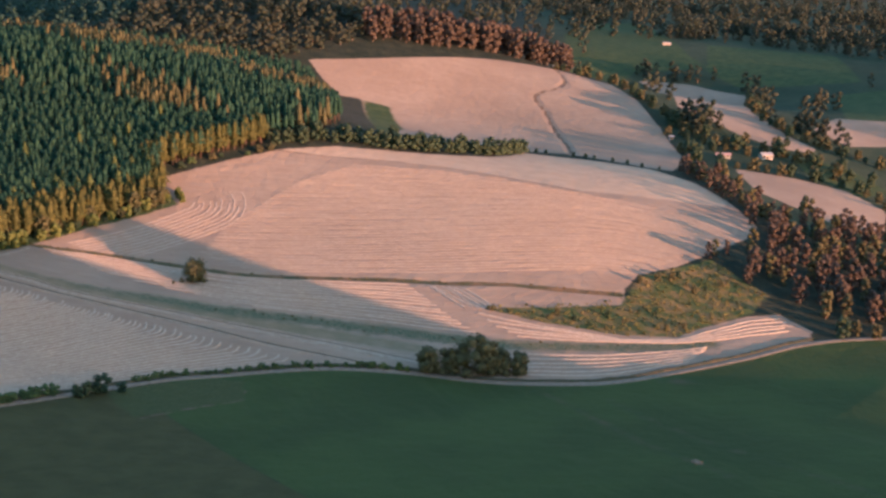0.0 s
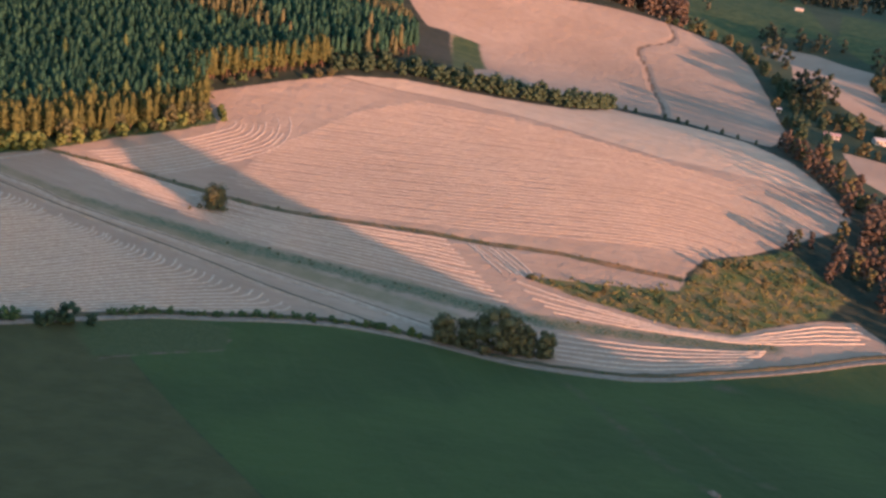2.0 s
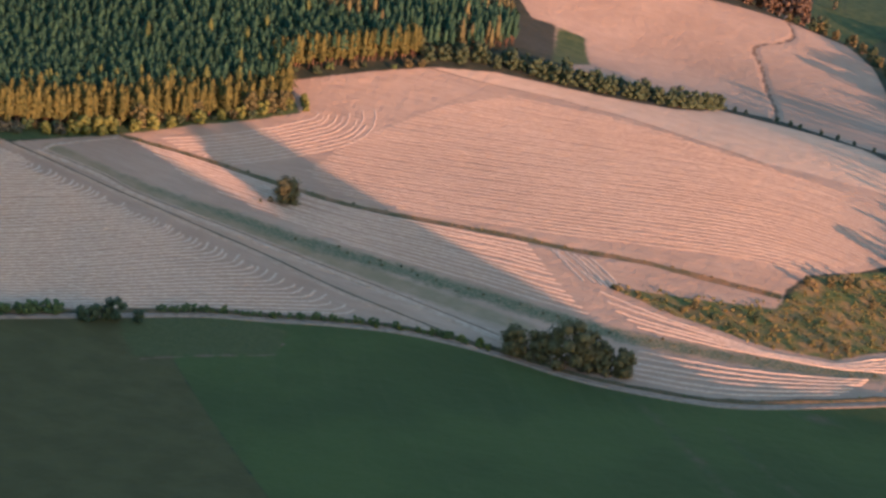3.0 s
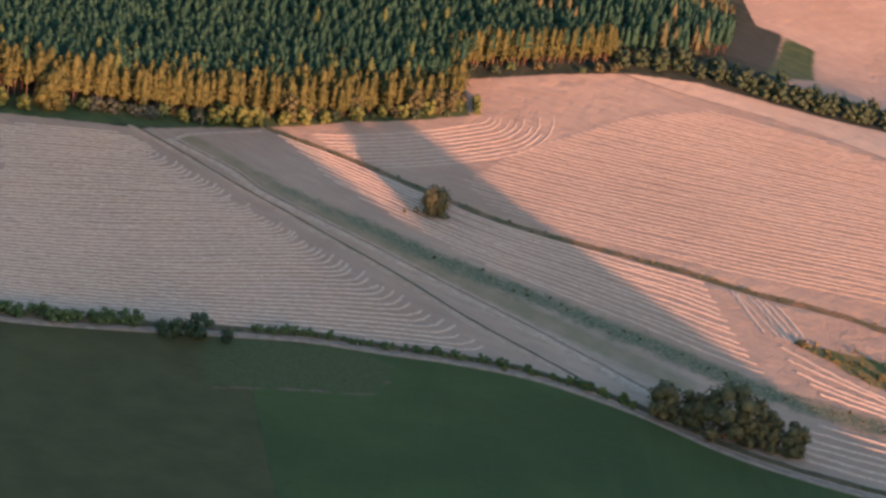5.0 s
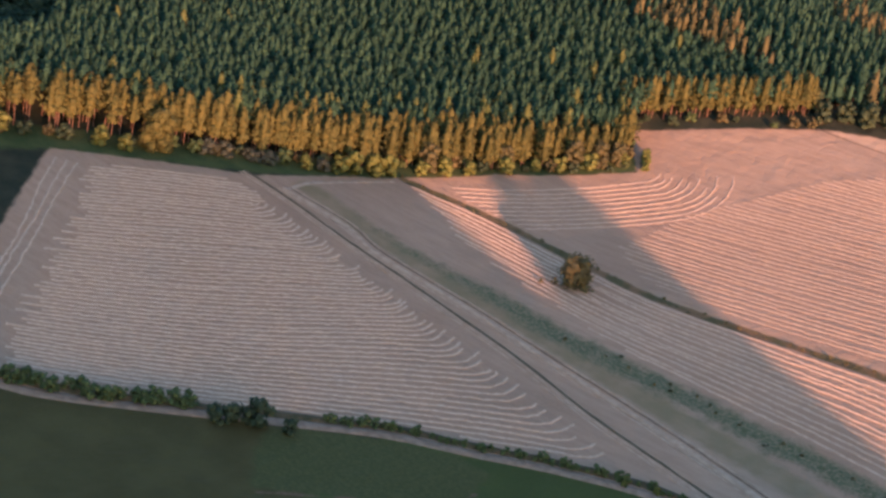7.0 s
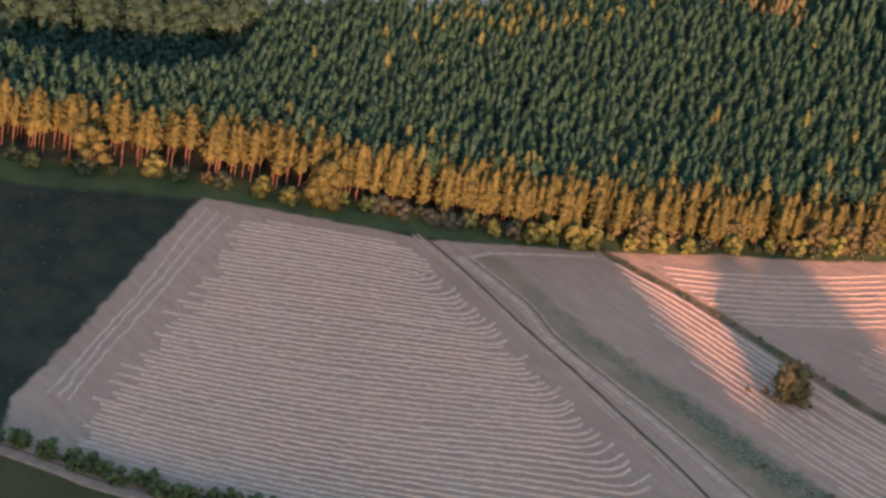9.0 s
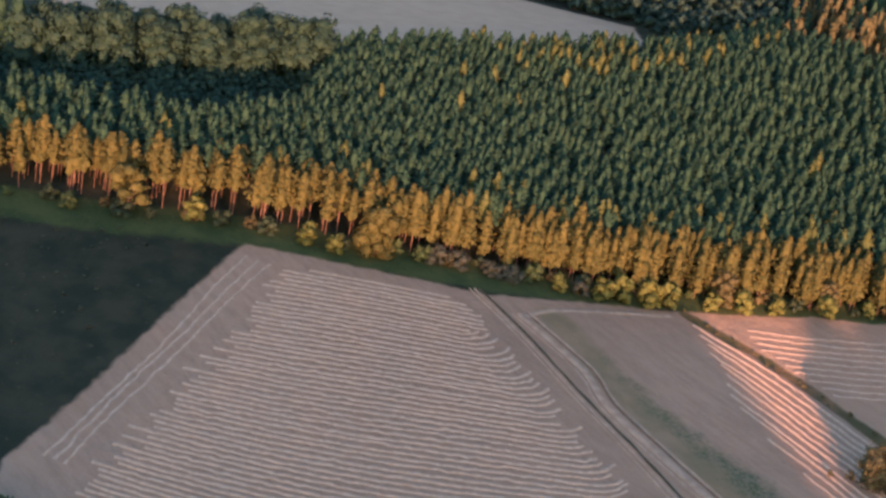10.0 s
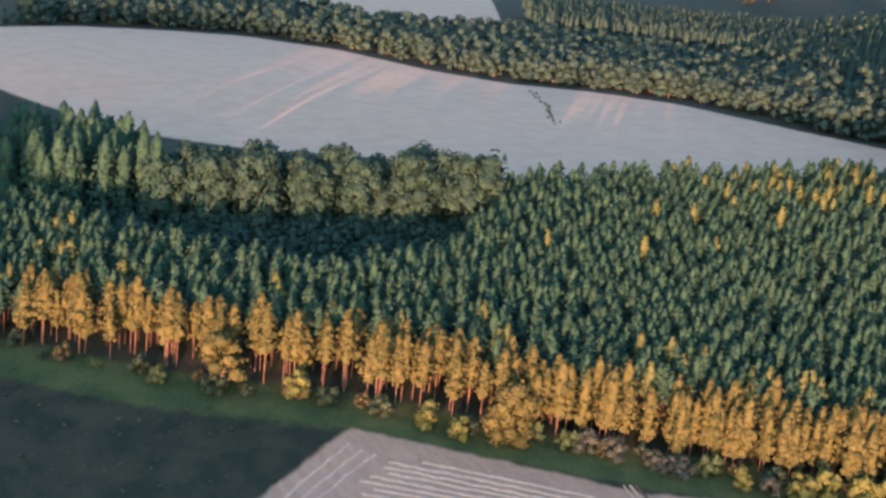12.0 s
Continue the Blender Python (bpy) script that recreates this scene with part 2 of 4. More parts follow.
    c = zone(c, "crop_track", n.mix(n.ramp(mid, 0.35, 0.65), (0.105, 0.095, 0.055), (0.052, 0.080, 0.034)), 2.6, 0.0, 1.6)
    c = zone(c, "olive", olive, 0.5, 0.0, 0.25)
    c = zone(c, "parcel", n.mix(n.ramp(fine, 0.35, 0.7), (0.062, 0.078, 0.030), (0.090, 0.104, 0.042)), 1.2, 0.0, 0.8)
    c = zone(c, "parcel_edge", earth, 0.5, 0.0, 0.4)
    c = zone(c, "stubble", straw, 0.8, 0.0, 0.55)
    c = zone(c, "pale_stubble", n.mix(n.ramp(mid, 0.2, 0.8), (0.48, 0.362, 0.255), (0.56, 0.435, 0.315)), 1.5, 0.0, 0.6)
    c = zone(c, "weedy", n.mix(n.ramp(mid, 0.35, 0.7), (0.235, 0.205, 0.125), (0.31, 0.25, 0.165)), 2.2, 0.0, 0.9)
    c = zone(c, "brown", dug, 2.0)
    c = zone(c, "pale_green", grass, 2.0)
    c = zone(c, "strip", n.mix(n.ramp(fine, 0.35, 0.7), (0.085, 0.115, 0.062), (0.24, 0.22, 0.15)), 3.0, 0.0, 1.6)
    c = zone(c, "ditch", n.mix(n.ramp(mid, 0.4, 0.6), (0.10, 0.10, 0.05), (0.20, 0.14, 0.08)), 0.5, 0.0, 0.3)
    c = zone(c, "gully", earth, 0.9, 0.0, 0.8)
    c = zone(c, "track", pale, 0.5, 0.0, 0.35)
    n.bump(n.math("ADD", n.noise(0.9, 5.0, 0.65), n.math("MULTIPLY", n.noise(0.15, 3.0), 3.0)), 0.35, 0.8)
    return n.done(c)


M_GROUND = ground_material()
M_STRAW = shades("straw_swath", (0.45, 0.362, 0.28), (0.61, 0.505, 0.40), 0.8, 0.9, 0.08)
M_ROAD = shades("dirt_road", (0.22, 0.18, 0.14), (0.35, 0.29, 0.23), 0.5, 0.95, 0.05)
M_PINE = shades("pine_needles", (0.017, 0.050, 0.034), (0.034, 0.086, 0.054), 0.35, 0.8, 0.1, 0.15)
M_PINE_BARK = shades("pine_bark", (0.12, 0.08, 0.06), (0.25, 0.17, 0.13), 0.8, 0.9, 0.03)
M_LEAF = shades("broad_leaf", (0.025, 0.047, 0.028), (0.054, 0.080, 0.044), 0.4, 0.7, 0.1, 0.3)
M_LEAF_GREY = shades("grey_leaf", (0.042, 0.058, 0.044), (0.082, 0.098, 0.076), 0.4, 0.7, 0.1, 0.25)
M_LEAF_YELLOW = shades("yellow_green_leaf", (0.070, 0.100, 0.026), (0.135, 0.155, 0.042), 0.4, 0.7, 0.1, 0.3)
M_LEAF_RUST = shades("rusty_leaf", (0.050, 0.042, 0.034), (0.088, 0.068, 0.054), 0.4, 0.7, 0.1, 0.35)
M_BARK = shades("grey_bark", (0.10, 0.08, 0.065), (0.20, 0.165, 0.14), 0.9, 0.9, 0.03)
M_LEAF_OLIVE = shades("olive_leaf", (0.056, 0.058, 0.028), (0.118, 0.112, 0.052), 0.4, 0.7, 0.1, 0.3)
M_LEAF_HEDGE = shades("hedge_leaf", (0.040, 0.070, 0.028), (0.090, 0.130, 0.050), 0.4, 0.7, 0.1, 0.3)
M_LEAF_MIXED = shades("mixed_leaf", (0.024, 0.040, 0.028), (0.050, 0.056, 0.038), 0.05, 0.7, 0.1, 0.3)
M_LEAF_BANK = shades("bank_leaf", (0.085, 0.110, 0.035), (0.20, 0.17, 0.065), 0.12, 0.7, 0.1, 0.3)
M_PINE_PALE = shades("pale_pine_needles", (0.048, 0.058, 0.028), (0.095, 0.094, 0.044), 0.35, 0.75, 0.1, 0.3)
M_PALE_BARK = shades("pale_bark", (0.26, 0.19, 0.15), (0.42, 0.33, 0.27), 0.9, 0.9, 0.03)
M_BANK = shades("earth_bank", (0.060, 0.066, 0.038), (0.125, 0.105, 0.07), 0.6, 0.95, 0.1)
M_WALL = shades("whitewash", (0.36, 0.35, 0.33), (0.48, 0.47, 0.45), 0.5, 0.9, 0.01)
M_ROOF_PALE = shades("pale_metal_roof", (0.32, 0.34, 0.36), (0.42, 0.44, 0.46), 0.6, 0.45, 0.01)
M_ROOF_PINK = shades("faded_red_roof", (0.42, 0.28, 0.26), (0.58, 0.42, 0.40), 0.6, 0.8, 0.02)
M_WOOD = shades("door_wood", (0.10, 0.06, 0.04), (0.18, 0.12, 0.08), 1.5, 0.7, 0.01)
M_PANE = shades("window_pane", (0.02, 0.025, 0.03), (0.04, 0.045, 0.05), 1.0, 0.15, 0.0)
M_TRACK = shades("worn_track", (0.38, 0.30, 0.225), (0.54, 0.445, 0.345), 0.5, 0.95, 0.04)
M_RUT = shades("rutted_earth", (0.17, 0.13, 0.095), (0.27, 0.21, 0.155), 0.5, 0.95, 0.06)
# needles of the taller pines, the sun on their tops painted as yellow
M_PINE_SUNLIT_TALL = shades("sunlit_tall_pine_needles", (0.052, 0.078, 0.026), (0.095, 0.122, 0.042), 0.35, 0.8, 0.1, 0.2)
# foliage of the distant woods, haze put into a lighter, bluer leaf colour
M_LEAF_HAZY = shades("hazy_teal_leaf", (0.019, 0.046, 0.039), (0.036, 0.074, 0.060), 0.4, 0.75, 0.1, 0.2)
M_STUBBLE_ROW = shades("thin_straw_swath", (0.39, 0.305, 0.228), (0.53, 0.428, 0.33), 0.8, 0.9, 0.08)
M_DITCH = shades("dark_furrow", (0.080, 0.076, 0.048), (0.155, 0.135, 0.095), 0.5, 0.95, 0.08)
# pine needles for the wood's edge, low sunlight put into a yellower colour
M_PINE_SUNLIT = shades("sunlit_pine_needles", (0.050, 0.063, 0.020), (0.098, 0.100, 0.030), 0.35, 0.8, 0.1, 0.2)
M_LEAF_TEAL = shades("blue_green_leaf", (0.014, 0.039, 0.030), (0.030, 0.068, 0.048), 0.4, 0.75, 0.1, 0.2)

# ---- ground ----


def steps(parts):
    out = [parts[0][0]]
    for lo, hi, s in parts:
        n = max(1, round((hi - lo) / s))
        out += [lo + (hi - lo) * (k + 1) / n for k in range(n)]
    return np.array(out)


def sheet(xs, ys):
    X, Y = np.meshgrid(xs, ys)
    Z = height(X, Y)
    Z = Z - 0.7 * np.clip(1.4 - to_line(DITCH, X, Y), 0, 1) - 0.6 * np.clip(1.3 - to_line(GULLY, X, Y) / 2, 0, 1)
    n, m = len(ys), len(xs)
    idx = np.arange(n * m).reshape(n, m)
    quads = np.stack([idx[:-1, :-1], idx[:-1, 1:], idx[1:, 1:], idx[1:, :-1]], -1).reshape(-1, 4)
    me = bpy.data.meshes.new("ground")
    me.from_pydata(np.stack([X, Y, Z], -1).reshape(-1, 3), [], quads.tolist())
    x, y = X.ravel(), Y.ravel()
    wide = np.maximum(np.maximum(inside(STUBBLE, x, y), inside(UPPER, x, y)), np.maximum(inside(FAR_A, x, y), inside(FAR_B, x, y)))
    for poly in (RIGHT_A, RIGHT_B, RIGHT_C):
        wide = np.maximum(wide, inside(poly, x, y))
    layers = {
        "stubble": wide,
        "crop": inside(CROP, x, y),
        "olive": inside(OLIVE, x, y),
        "crop_track": np.maximum.reduce([0.6 - to_line(CROP_TRACK, x, y), 0.5 - to_line(CROP_BAND, x, y), 3.2 - np.hypot((x - 92) / 1.9, y - 505.5)]),
        "parcel": inside(PARCEL, x, y),
        "parcel_edge": 0.55 - to_line([(-96, 424), (-88, 433.5), (-67, 453.5), (-68, 464)], x, y),
        "pale_stubble": np.maximum.reduce([inside(p, x, y) for p in (FAR_A, FAR_B, HILLTOP)]),
        "weedy": 4.6 - to_line([(-188, 551), (-160, 548), (-130, 546), (-100, 543.5), (-70, 539), (-40, 534), (-5, 527)], x, y),
        "valley": inside([(112, 1105), (150, 1000), (162, 840), (190, 700), (330, 560), (2000, 560), (2000, 3000), (112, 3000)], x, y),
        "brown": inside(BROWN, x, y),
        "pale_green": inside(PALE_GREEN, x, y),
        "meadow": np.maximum.reduce([inside(p, x, y) for p in (MEADOW_A, MEADOW_B, MEADOW_C, MEADOW_D, MEADOW_E)]),
        "verge": 7.0 - to_line(VERGE, x, y),
        "wedge": inside([(16, 573), (60, 582), (82, 592), (92, 614), (112, 628), (128, 640), (150, 610), (136, 586), (112, 568), (100, 556), (76, 553), (38, 562)], x, y),
        "strip": 4.6 * np.clip((x + 172) / 70.0, 0, 1) - to_line(STRIP, x, y),
        "ditch": 1.8 - to_line(DITCH, x, y),
        "gully": 1.3 - to_line(GULLY, x, y),
        "track": 0.2 - to_line(TRACK_B, x, y),
    }
    for name, values in layers.items():
        me.attributes.new(name, "FLOAT", "POINT").data.foreach_set("value", np.clip(values, -60, 60).astype(np.float32))
    me.polygons.foreach_set("use_smooth", np.ones(len(quads), bool))
    me.materials.append(M_GROUND)
    return tagged(new("ground", me), "rolling farmland with stubble and green crops", "ground", kind="structure")


sheet(steps([(-4000, -1600, 300), (-1600, -700, 45), (-700, -420, 9), (-420, -270, 3.5), (-270, 190, 2.0), (190, 330, 4.5), (330, 520, 5), (520, 760, 20), (760, 1600, 40), (1600, 4000, 300)]),
      steps([(-3000, -900, 300), (-900, -260, 60), (-260, -40, 22), (-40, 200, 5), (200, 360, 9), (360, 860, 2.2), (860, 1120, 4.5), (1120, 1700, 14), (1700, 2600, 60), (2600, 4500, 300)]))

# ---- building helpers ----
rng = np.random.default_rng(7)


def mesh_of(name, verts, faces, mats, index=None, smooth=False):
    me = bpy.data.meshes.new(name)
    me.from_pydata(verts, [], faces)
    for m in mats:
        me.materials.append(m)
    if index is not None:
        me.polygons.foreach_set("material_index", np.asarray(index, np.int32))
    if smooth:
        me.polygons.foreach_set("use_smooth", np.ones(len(faces), bool))
    return me


def soften(me, dirs):
    """Leaf sprays shade as parts of a rounded crown: one direction for each vertex."""
    me.attributes.new("custom_normal", "FLOAT_VECTOR", "POINT").data.foreach_set("vector", np.asarray(dirs, np.float32).ravel())


def hang(name, me, parent, label=""):
    ob = new(name, me)
    ob.parent = parent
    return tagged(ob, label)


def tube(path, radii, sides=6):
    """Verts and faces of a tapering tube along a path."""
    verts, faces = [], []
    path = np.array(path, float)
    for k, (p, r) in enumerate(zip(path, radii)):
        d = path[min(k + 1, len(path) - 1)] - path[max(k - 1, 0)]
        d = d / (np.linalg.norm(d) + 1e-9)
        a = np.cross(d, (0, 1, 0) if abs(d[1]) < 0.9 else (1, 0, 0))
        a /= np.linalg.norm(a)
        b = np.cross(d, a)
        for s in range(sides):
            q = 2 * math.pi * s / sides
            verts.append(p + r * (math.cos(q) * a + math.sin(q) * b))
    for k in range(len(path) - 1):
        for s in range(sides):
            i, j = k * sides + s, k * sides + (s + 1) % sides
            faces.append((i, j, j + sides, i + sides))
    faces.append(tuple(range((len(path) - 1) * sides, len(path) * sides)))
    return verts, faces


class Heap:
    """Gathers verts, triangles and leaf directions of many pieces."""

    def __init__(self):
        self.v, self.f, self.d, self.n = [], [], [], 0

    def add(self, verts, faces, dirs=None):
        verts = np.asarray(verts, float)
        if dirs is None:
            dirs = verts - verts.mean(0)
            dirs = dirs * (1, 1, 0.05)
        self.v.append(verts)
        self.d.append(dirs / (np.linalg.norm(dirs, axis=1)[:, None] + 1e-6))
        self.f += [tuple(i + self.n for i in f) for f in faces]
        self.n += len(verts)

    def tufts(self, centres, outs, sizes, r):
        """Leafy sprays: each one a drooping rosette of four blades that faces outward."""
        n = len(centres)
        o = outs / (np.linalg.norm(outs, axis=1)[:, None] + 1e-9) + r.normal(0, 0.28, (n, 3))
        o /= np.linalg.norm(o, axis=1)[:, None]
        side = np.cross(o, r.normal(size=(n, 3)))
        side /= np.linalg.norm(side, axis=1)[:, None] + 1e-9
        up, s = np.cross(o, side), np.asarray(sizes)[:, None]
        rows, dirs = [centres + 0.25 * s * o], [o]
        for k in range(4):
            a = 1.571 * k + r.normal(0, 0.25, (n, 1))
            spoke = np.cos(a) * side + np.sin(a) * up
            rows.append(centres + s * r.uniform(0.55, 1.0, (n, 1)) * spoke - s * r.uniform(0.05, 0.45, (n, 1)) * o)
            dirs.append(o + 0.45 * spoke)
        self.add(np.stack(rows, 1).reshape(-1, 3), [(5 * k, 5 * k + a, 5 * k + b) for k in range(n) for a, b in ((1, 2), (2, 3), (3, 4), (4, 1))], np.stack(dirs, 1).reshape(-1, 3))

    def out(self):
        return np.concatenate(self.v), self.f, np.concatenate(self.d)


def pine_parts(seed, tall=16.0, clear=0.35, wide=2.1, tufts=90, face=0.3, blunt=1.5, size=1.0):
    """A plantation pine: a straight tapered trunk, and a bluntly conical ragged crown in whorls."""
    r = np.random.default_rng(seed)
    lean = r.normal(0, 0.012 * tall, 2)
    trunk, crown = Heap(), Heap()
    trunk.add(*tube([(lean[0] * h, lean[1] * h, tall * h) for h in (-0.02, 0.3, 0.6, 0.93)], (0.17, 0.13, 0.09, 0.03), 6))
    core = [(clear + 0.05, 0.18), (clear + 0.18, 0.46), (0.74, 0.34 + 0.04 * blunt), (0.88, 0.16 + 0.08 * blunt), (0.975, 0.05)]
    v, f = tube([(lean[0] * h, lean[1] * h, tall * h) for h, w in core], [w * wide for h, w in core], 8)
    v = np.array(v)
    v[:, :2] += r.normal(0, 0.13, (len(v), 2))
    v[:, 2] += r.normal(0, 0.35, len(v))
    crown.add(v, f)
    h = clear + (1 - clear) * r.random(tufts) ** 0.95
    a = r.random(tufts) * 6.283
    rise = (h - clear) / (1 - clear)
    rad = wide * np.minimum(1.0, 0.5 + 2.6 * rise) * (1 - rise ** blunt) ** 0.8 * r.uniform(0.4, 1.2, tufts) * (1 + 0.3 * np.sin(2 * a + 11 * rise + seed) * np.cos(a - 7 * rise)) + 0.05
    c = np.stack([lean[0] * h + rad * np.cos(a), lean[1] * h + rad * np.sin(a), tall * h], 1)
    o = np.stack([np.cos(a), np.sin(a), face + 1.6 * rise], 1)
    crown.tufts(c, o, size * r.uniform(0.6, 1.35, tufts) * (1.1 - 0.4 * rise), r)
    return trunk.out(), crown.out()


def broad_parts(seed, tall=9.0, wide=4.0, lobes=9, tufts=260, low=0.16, size=0.62, limbs=5):
    """A broad-leaved tree: forked tapered trunk and a lumpy crown of many small leaf sprays with gaps."""
    r = np.random.default_rng(seed)
    wood, crown = Heap(), Heap()
    fork = tall * max(0.16, low + 0.05)
    wood.add(*tube([(0, 0, -0.4), (0.03 * tall * r.normal(), 0.03 * tall * r.normal(), fork)], (0.032 * tall, 0.022 * tall), 7))
    mids = []
    for k in range(lobes):
        q = 2.4 * k + r.random()
        h = low + (0.93 - low) * ((k + 0.7) / lobes)
        reach = wide * math.sqrt(max(0.05, 1 - ((h - 0.45) / 0.62) ** 2)) * r.uniform(0.35, 0.72)
        mids.append((np.array([reach * math.cos(q), reach * math.sin(q), h * tall]), wide * r.uniform(0.34, 0.56)))
    for m, _ in mids[:limbs]:
        wood.add(*tube([(0, 0, fork * 0.8), m * (0.5, 0.5, 0.62) + (0, 0, 0.1), m], (0.017 * tall, 0.011 * tall, 0.004 * tall), 5))
    each = tufts // lobes
    for m, rad in mids:
        bm = bmesh.new()
        bmesh.ops.create_icosphere(bm, subdivisions=1, radius=rad * 0.72)
        v = np.array([p.co for p in bm.verts])
        f = [tuple(p.index for p in q.verts) for q in bm.faces]
        bm.free()
        crown.add(v * r.uniform(0.75, 1.15, (len(v), 1)) * (1, 1, 0.85) + m, f, v + (0, 0, 0.25 * rad))
        d = r.normal(size=(each, 3))
        d /= np.linalg.norm(d, axis=1)[:, None]
        c = m + d * (rad * r.uniform(0.72, 1.12, (each, 1))) * (1, 1, 0.88)
        c[:, 2] = np.maximum(c[:, 2], 0.25)
        crown.tufts(c, d + (0, 0, 0.25), r.uniform(0.6, 1.25, each) * size, r)
    return wood.out(), crown.out()


def make_tree(name, parts, bark, leaf, label, category, group=""):
    (tv, tf, _), (cv, cf, cd) = parts
    root = tagged(new(name), label, category, group)
    hang("trunk", mesh_of("trunk", tv, tf, [bark], smooth=True), root)
    leaves = mesh_of("crown", cv, cf, [leaf], smooth=True)
    soften(leaves, cd)
    hang("crown", leaves, root)
    return root


def stand(x, y, turn=0.0, size=1.0, lift=0.0):
    return pose(x, y, ground_at(x, y) + lift, 0, 0, turn) @ Matrix.Diagonal((size, size, size, 1))


def plant(protos, places, sizes, r):
    """Copies of the first-built trees at the places; returns them."""
    made = []
    for (x, y), s in zip(places, sizes):
        ob = copy_thing(protos[int(r.integers(len(protos)))], Matrix.Identity(4))
        ob.matrix_basis = stand(x, y, r.uniform(0, 360), s)
        made.append(ob)
    return made


def drop(protos):
    """Takes the unplaced first-built things away again."""
    for p in protos:
        for o in (*p.children_recursive, p):
            bpy.data.objects.remove(o)


def merged(name, variants, places, sizes, mats, label, category, r):
    """Uncountable trees far from the flight line as one mesh; variants: (verts, faces, material index, leaf directions) each."""
    V, D, n = [], [], 0
    px, py = np.array(places).T
    pz = height(px, py)
    pick = r.integers(len(variants), size=len(places))
    turn = r.uniform(0, 6.283, len(places))
    faces3, idx3 = [], []
    for k in range(len(places)):
        v, f, i, d = variants[pick[k]]
        c, s = math.cos(turn[k]), math.sin(turn[k])
        w = v * sizes[k]
        V.append(np.stack([c * w[:, 0] - s * w[:, 1] + px[k], s * w[:, 0] + c * w[:, 1] + py[k], w[:, 2] + pz[k]], 1))
        D.append(np.stack([c * d[:, 0] - s * d[:, 1], s * d[:, 0] + c * d[:, 1], d[:, 2]], 1))
        faces3.append(f + n)
        idx3.append(i)
        n += len(v)
    V, F, I = np.concatenate(V), np.concatenate(faces3), np.concatenate(idx3)
    me = bpy.data.meshes.new(name)
    me.vertices.add(len(V))
    me.vertices.foreach_set("co", V.ravel())
    me.loops.add(F.size)
    me.loops.foreach_set("vertex_index", F.ravel())
    me.polygons.add(len(F))
    me.polygons.foreach_set("loop_start", np.arange(0, F.size, 3))
    for m in mats:
        me.materials.append(m)
    me.polygons.foreach_set("material_index", I)
    me.polygons.foreach_set("use_smooth", np.ones(len(F), bool))
    me.update(calc_edges=True)
    soften(me, np.concatenate(D))
    return tagged(new(name, me), label, category, kind="stuff")


def tri(parts_list):
    """Trunk and crown as one triangle list with material indices 0 and 1."""
    (tv, tf, td), (cv, cf, cd) = parts_list
    V, D = np.concatenate([tv, cv]), np.concatenate([td, cd])
    F, I = [], []
    for faces, off, m in ((tf, 0, 0), (cf, len(tv), 1)):
        for f in faces:
            for k in range(1, len(f) - 1):
                F.append((f[0] + off, f[k] + off, f[k + 1] + off))
                I.append(m)
    return V, np.array(F), np.array(I, np.int32), D


def scatter(poly, gap, r, jitter=0.35, turn=0.5):
    """Planting places in rows inside an outline."""
    xs, ys = zip(*poly)
    cx, cy, far = np.mean(xs), np.mean(ys), max(max(xs) - min(xs), max(ys) - min(ys))
    g = np.arange(-far, far, gap)
    A, B = np.meshgrid(g, g)
    A, B = A + r.normal(0, jitter * gap * 0.5, A.shape), B + r.normal(0, jitter * gap * 0.5, A.shape)
    c, s = math.cos(turn), math.sin(turn)
    x, y = (cx + c * A - s * B).ravel(), (cy + s * A + c * B).ravel()
    ok = inside(poly, x, y) > 0
    return np.stack([x[ok], y[ok]], 1)

# ---- road along the valley floor ----


def ribbon(name, line, profile, mat, lift=0.0, wobble=0.0):
    """A long strip on the ground: profile holds (offset across, height) pairs."""
    p = np.array(line, float)
    d = np.gradient(p, axis=0)
    d /= np.hypot(d[:, 0], d[:, 1])[:, None] + 1e-9
    nrm = np.stack([-d[:, 1], d[:, 0]], 1)
    cols = []
    for o, h in profile:
        q = p + nrm * (o + wobble * rng.normal(size=(len(p), 1)))
        z = height(q[:, 0], q[:, 1]) + lift + h * (1 + (2.2 * wobble * rng.normal(size=len(p)) if h > 0.1 else 0))
        cols.append(np.column_stack([q, z]))
    V = np.stack(cols, 1).reshape(-1, 3)
    m = len(profile)
    F = [(a * m + b, a * m + b + 1, (a + 1) * m + b + 1, (a + 1) * m + b) for a in range(len(p) - 1) for b in range(m - 1)]
    return new(name, mesh_of(name, V, F, [mat], smooth=True))


near_road = [p for p in ROAD if -330 < p[0] < 420]
tagged(ribbon("road", near_road, [(-1.75, -0.3), (-1.5, 0.10), (-0.7, 0.04), (0, 0.12), (0.7, 0.04), (1.5, 0.10), (1.75, -0.3)], M_ROAD, 0.05), "narrow unpaved farm road between green crop and stubble", "road", kind="structure")
bank = [(x - 0.2, y + 4.0) for x, y in ROAD if -165 < x < 160]
tagged(ribbon("field_bank", bank, [(-1.6, -0.4), (-0.9, 0.35), (0.2, 0.75), (1.0, 0.4), (2.0, -0.4)], M_BANK, 0.0, 0.12), "low weedy earth bank beside the farm road", "bank", kind="structure")

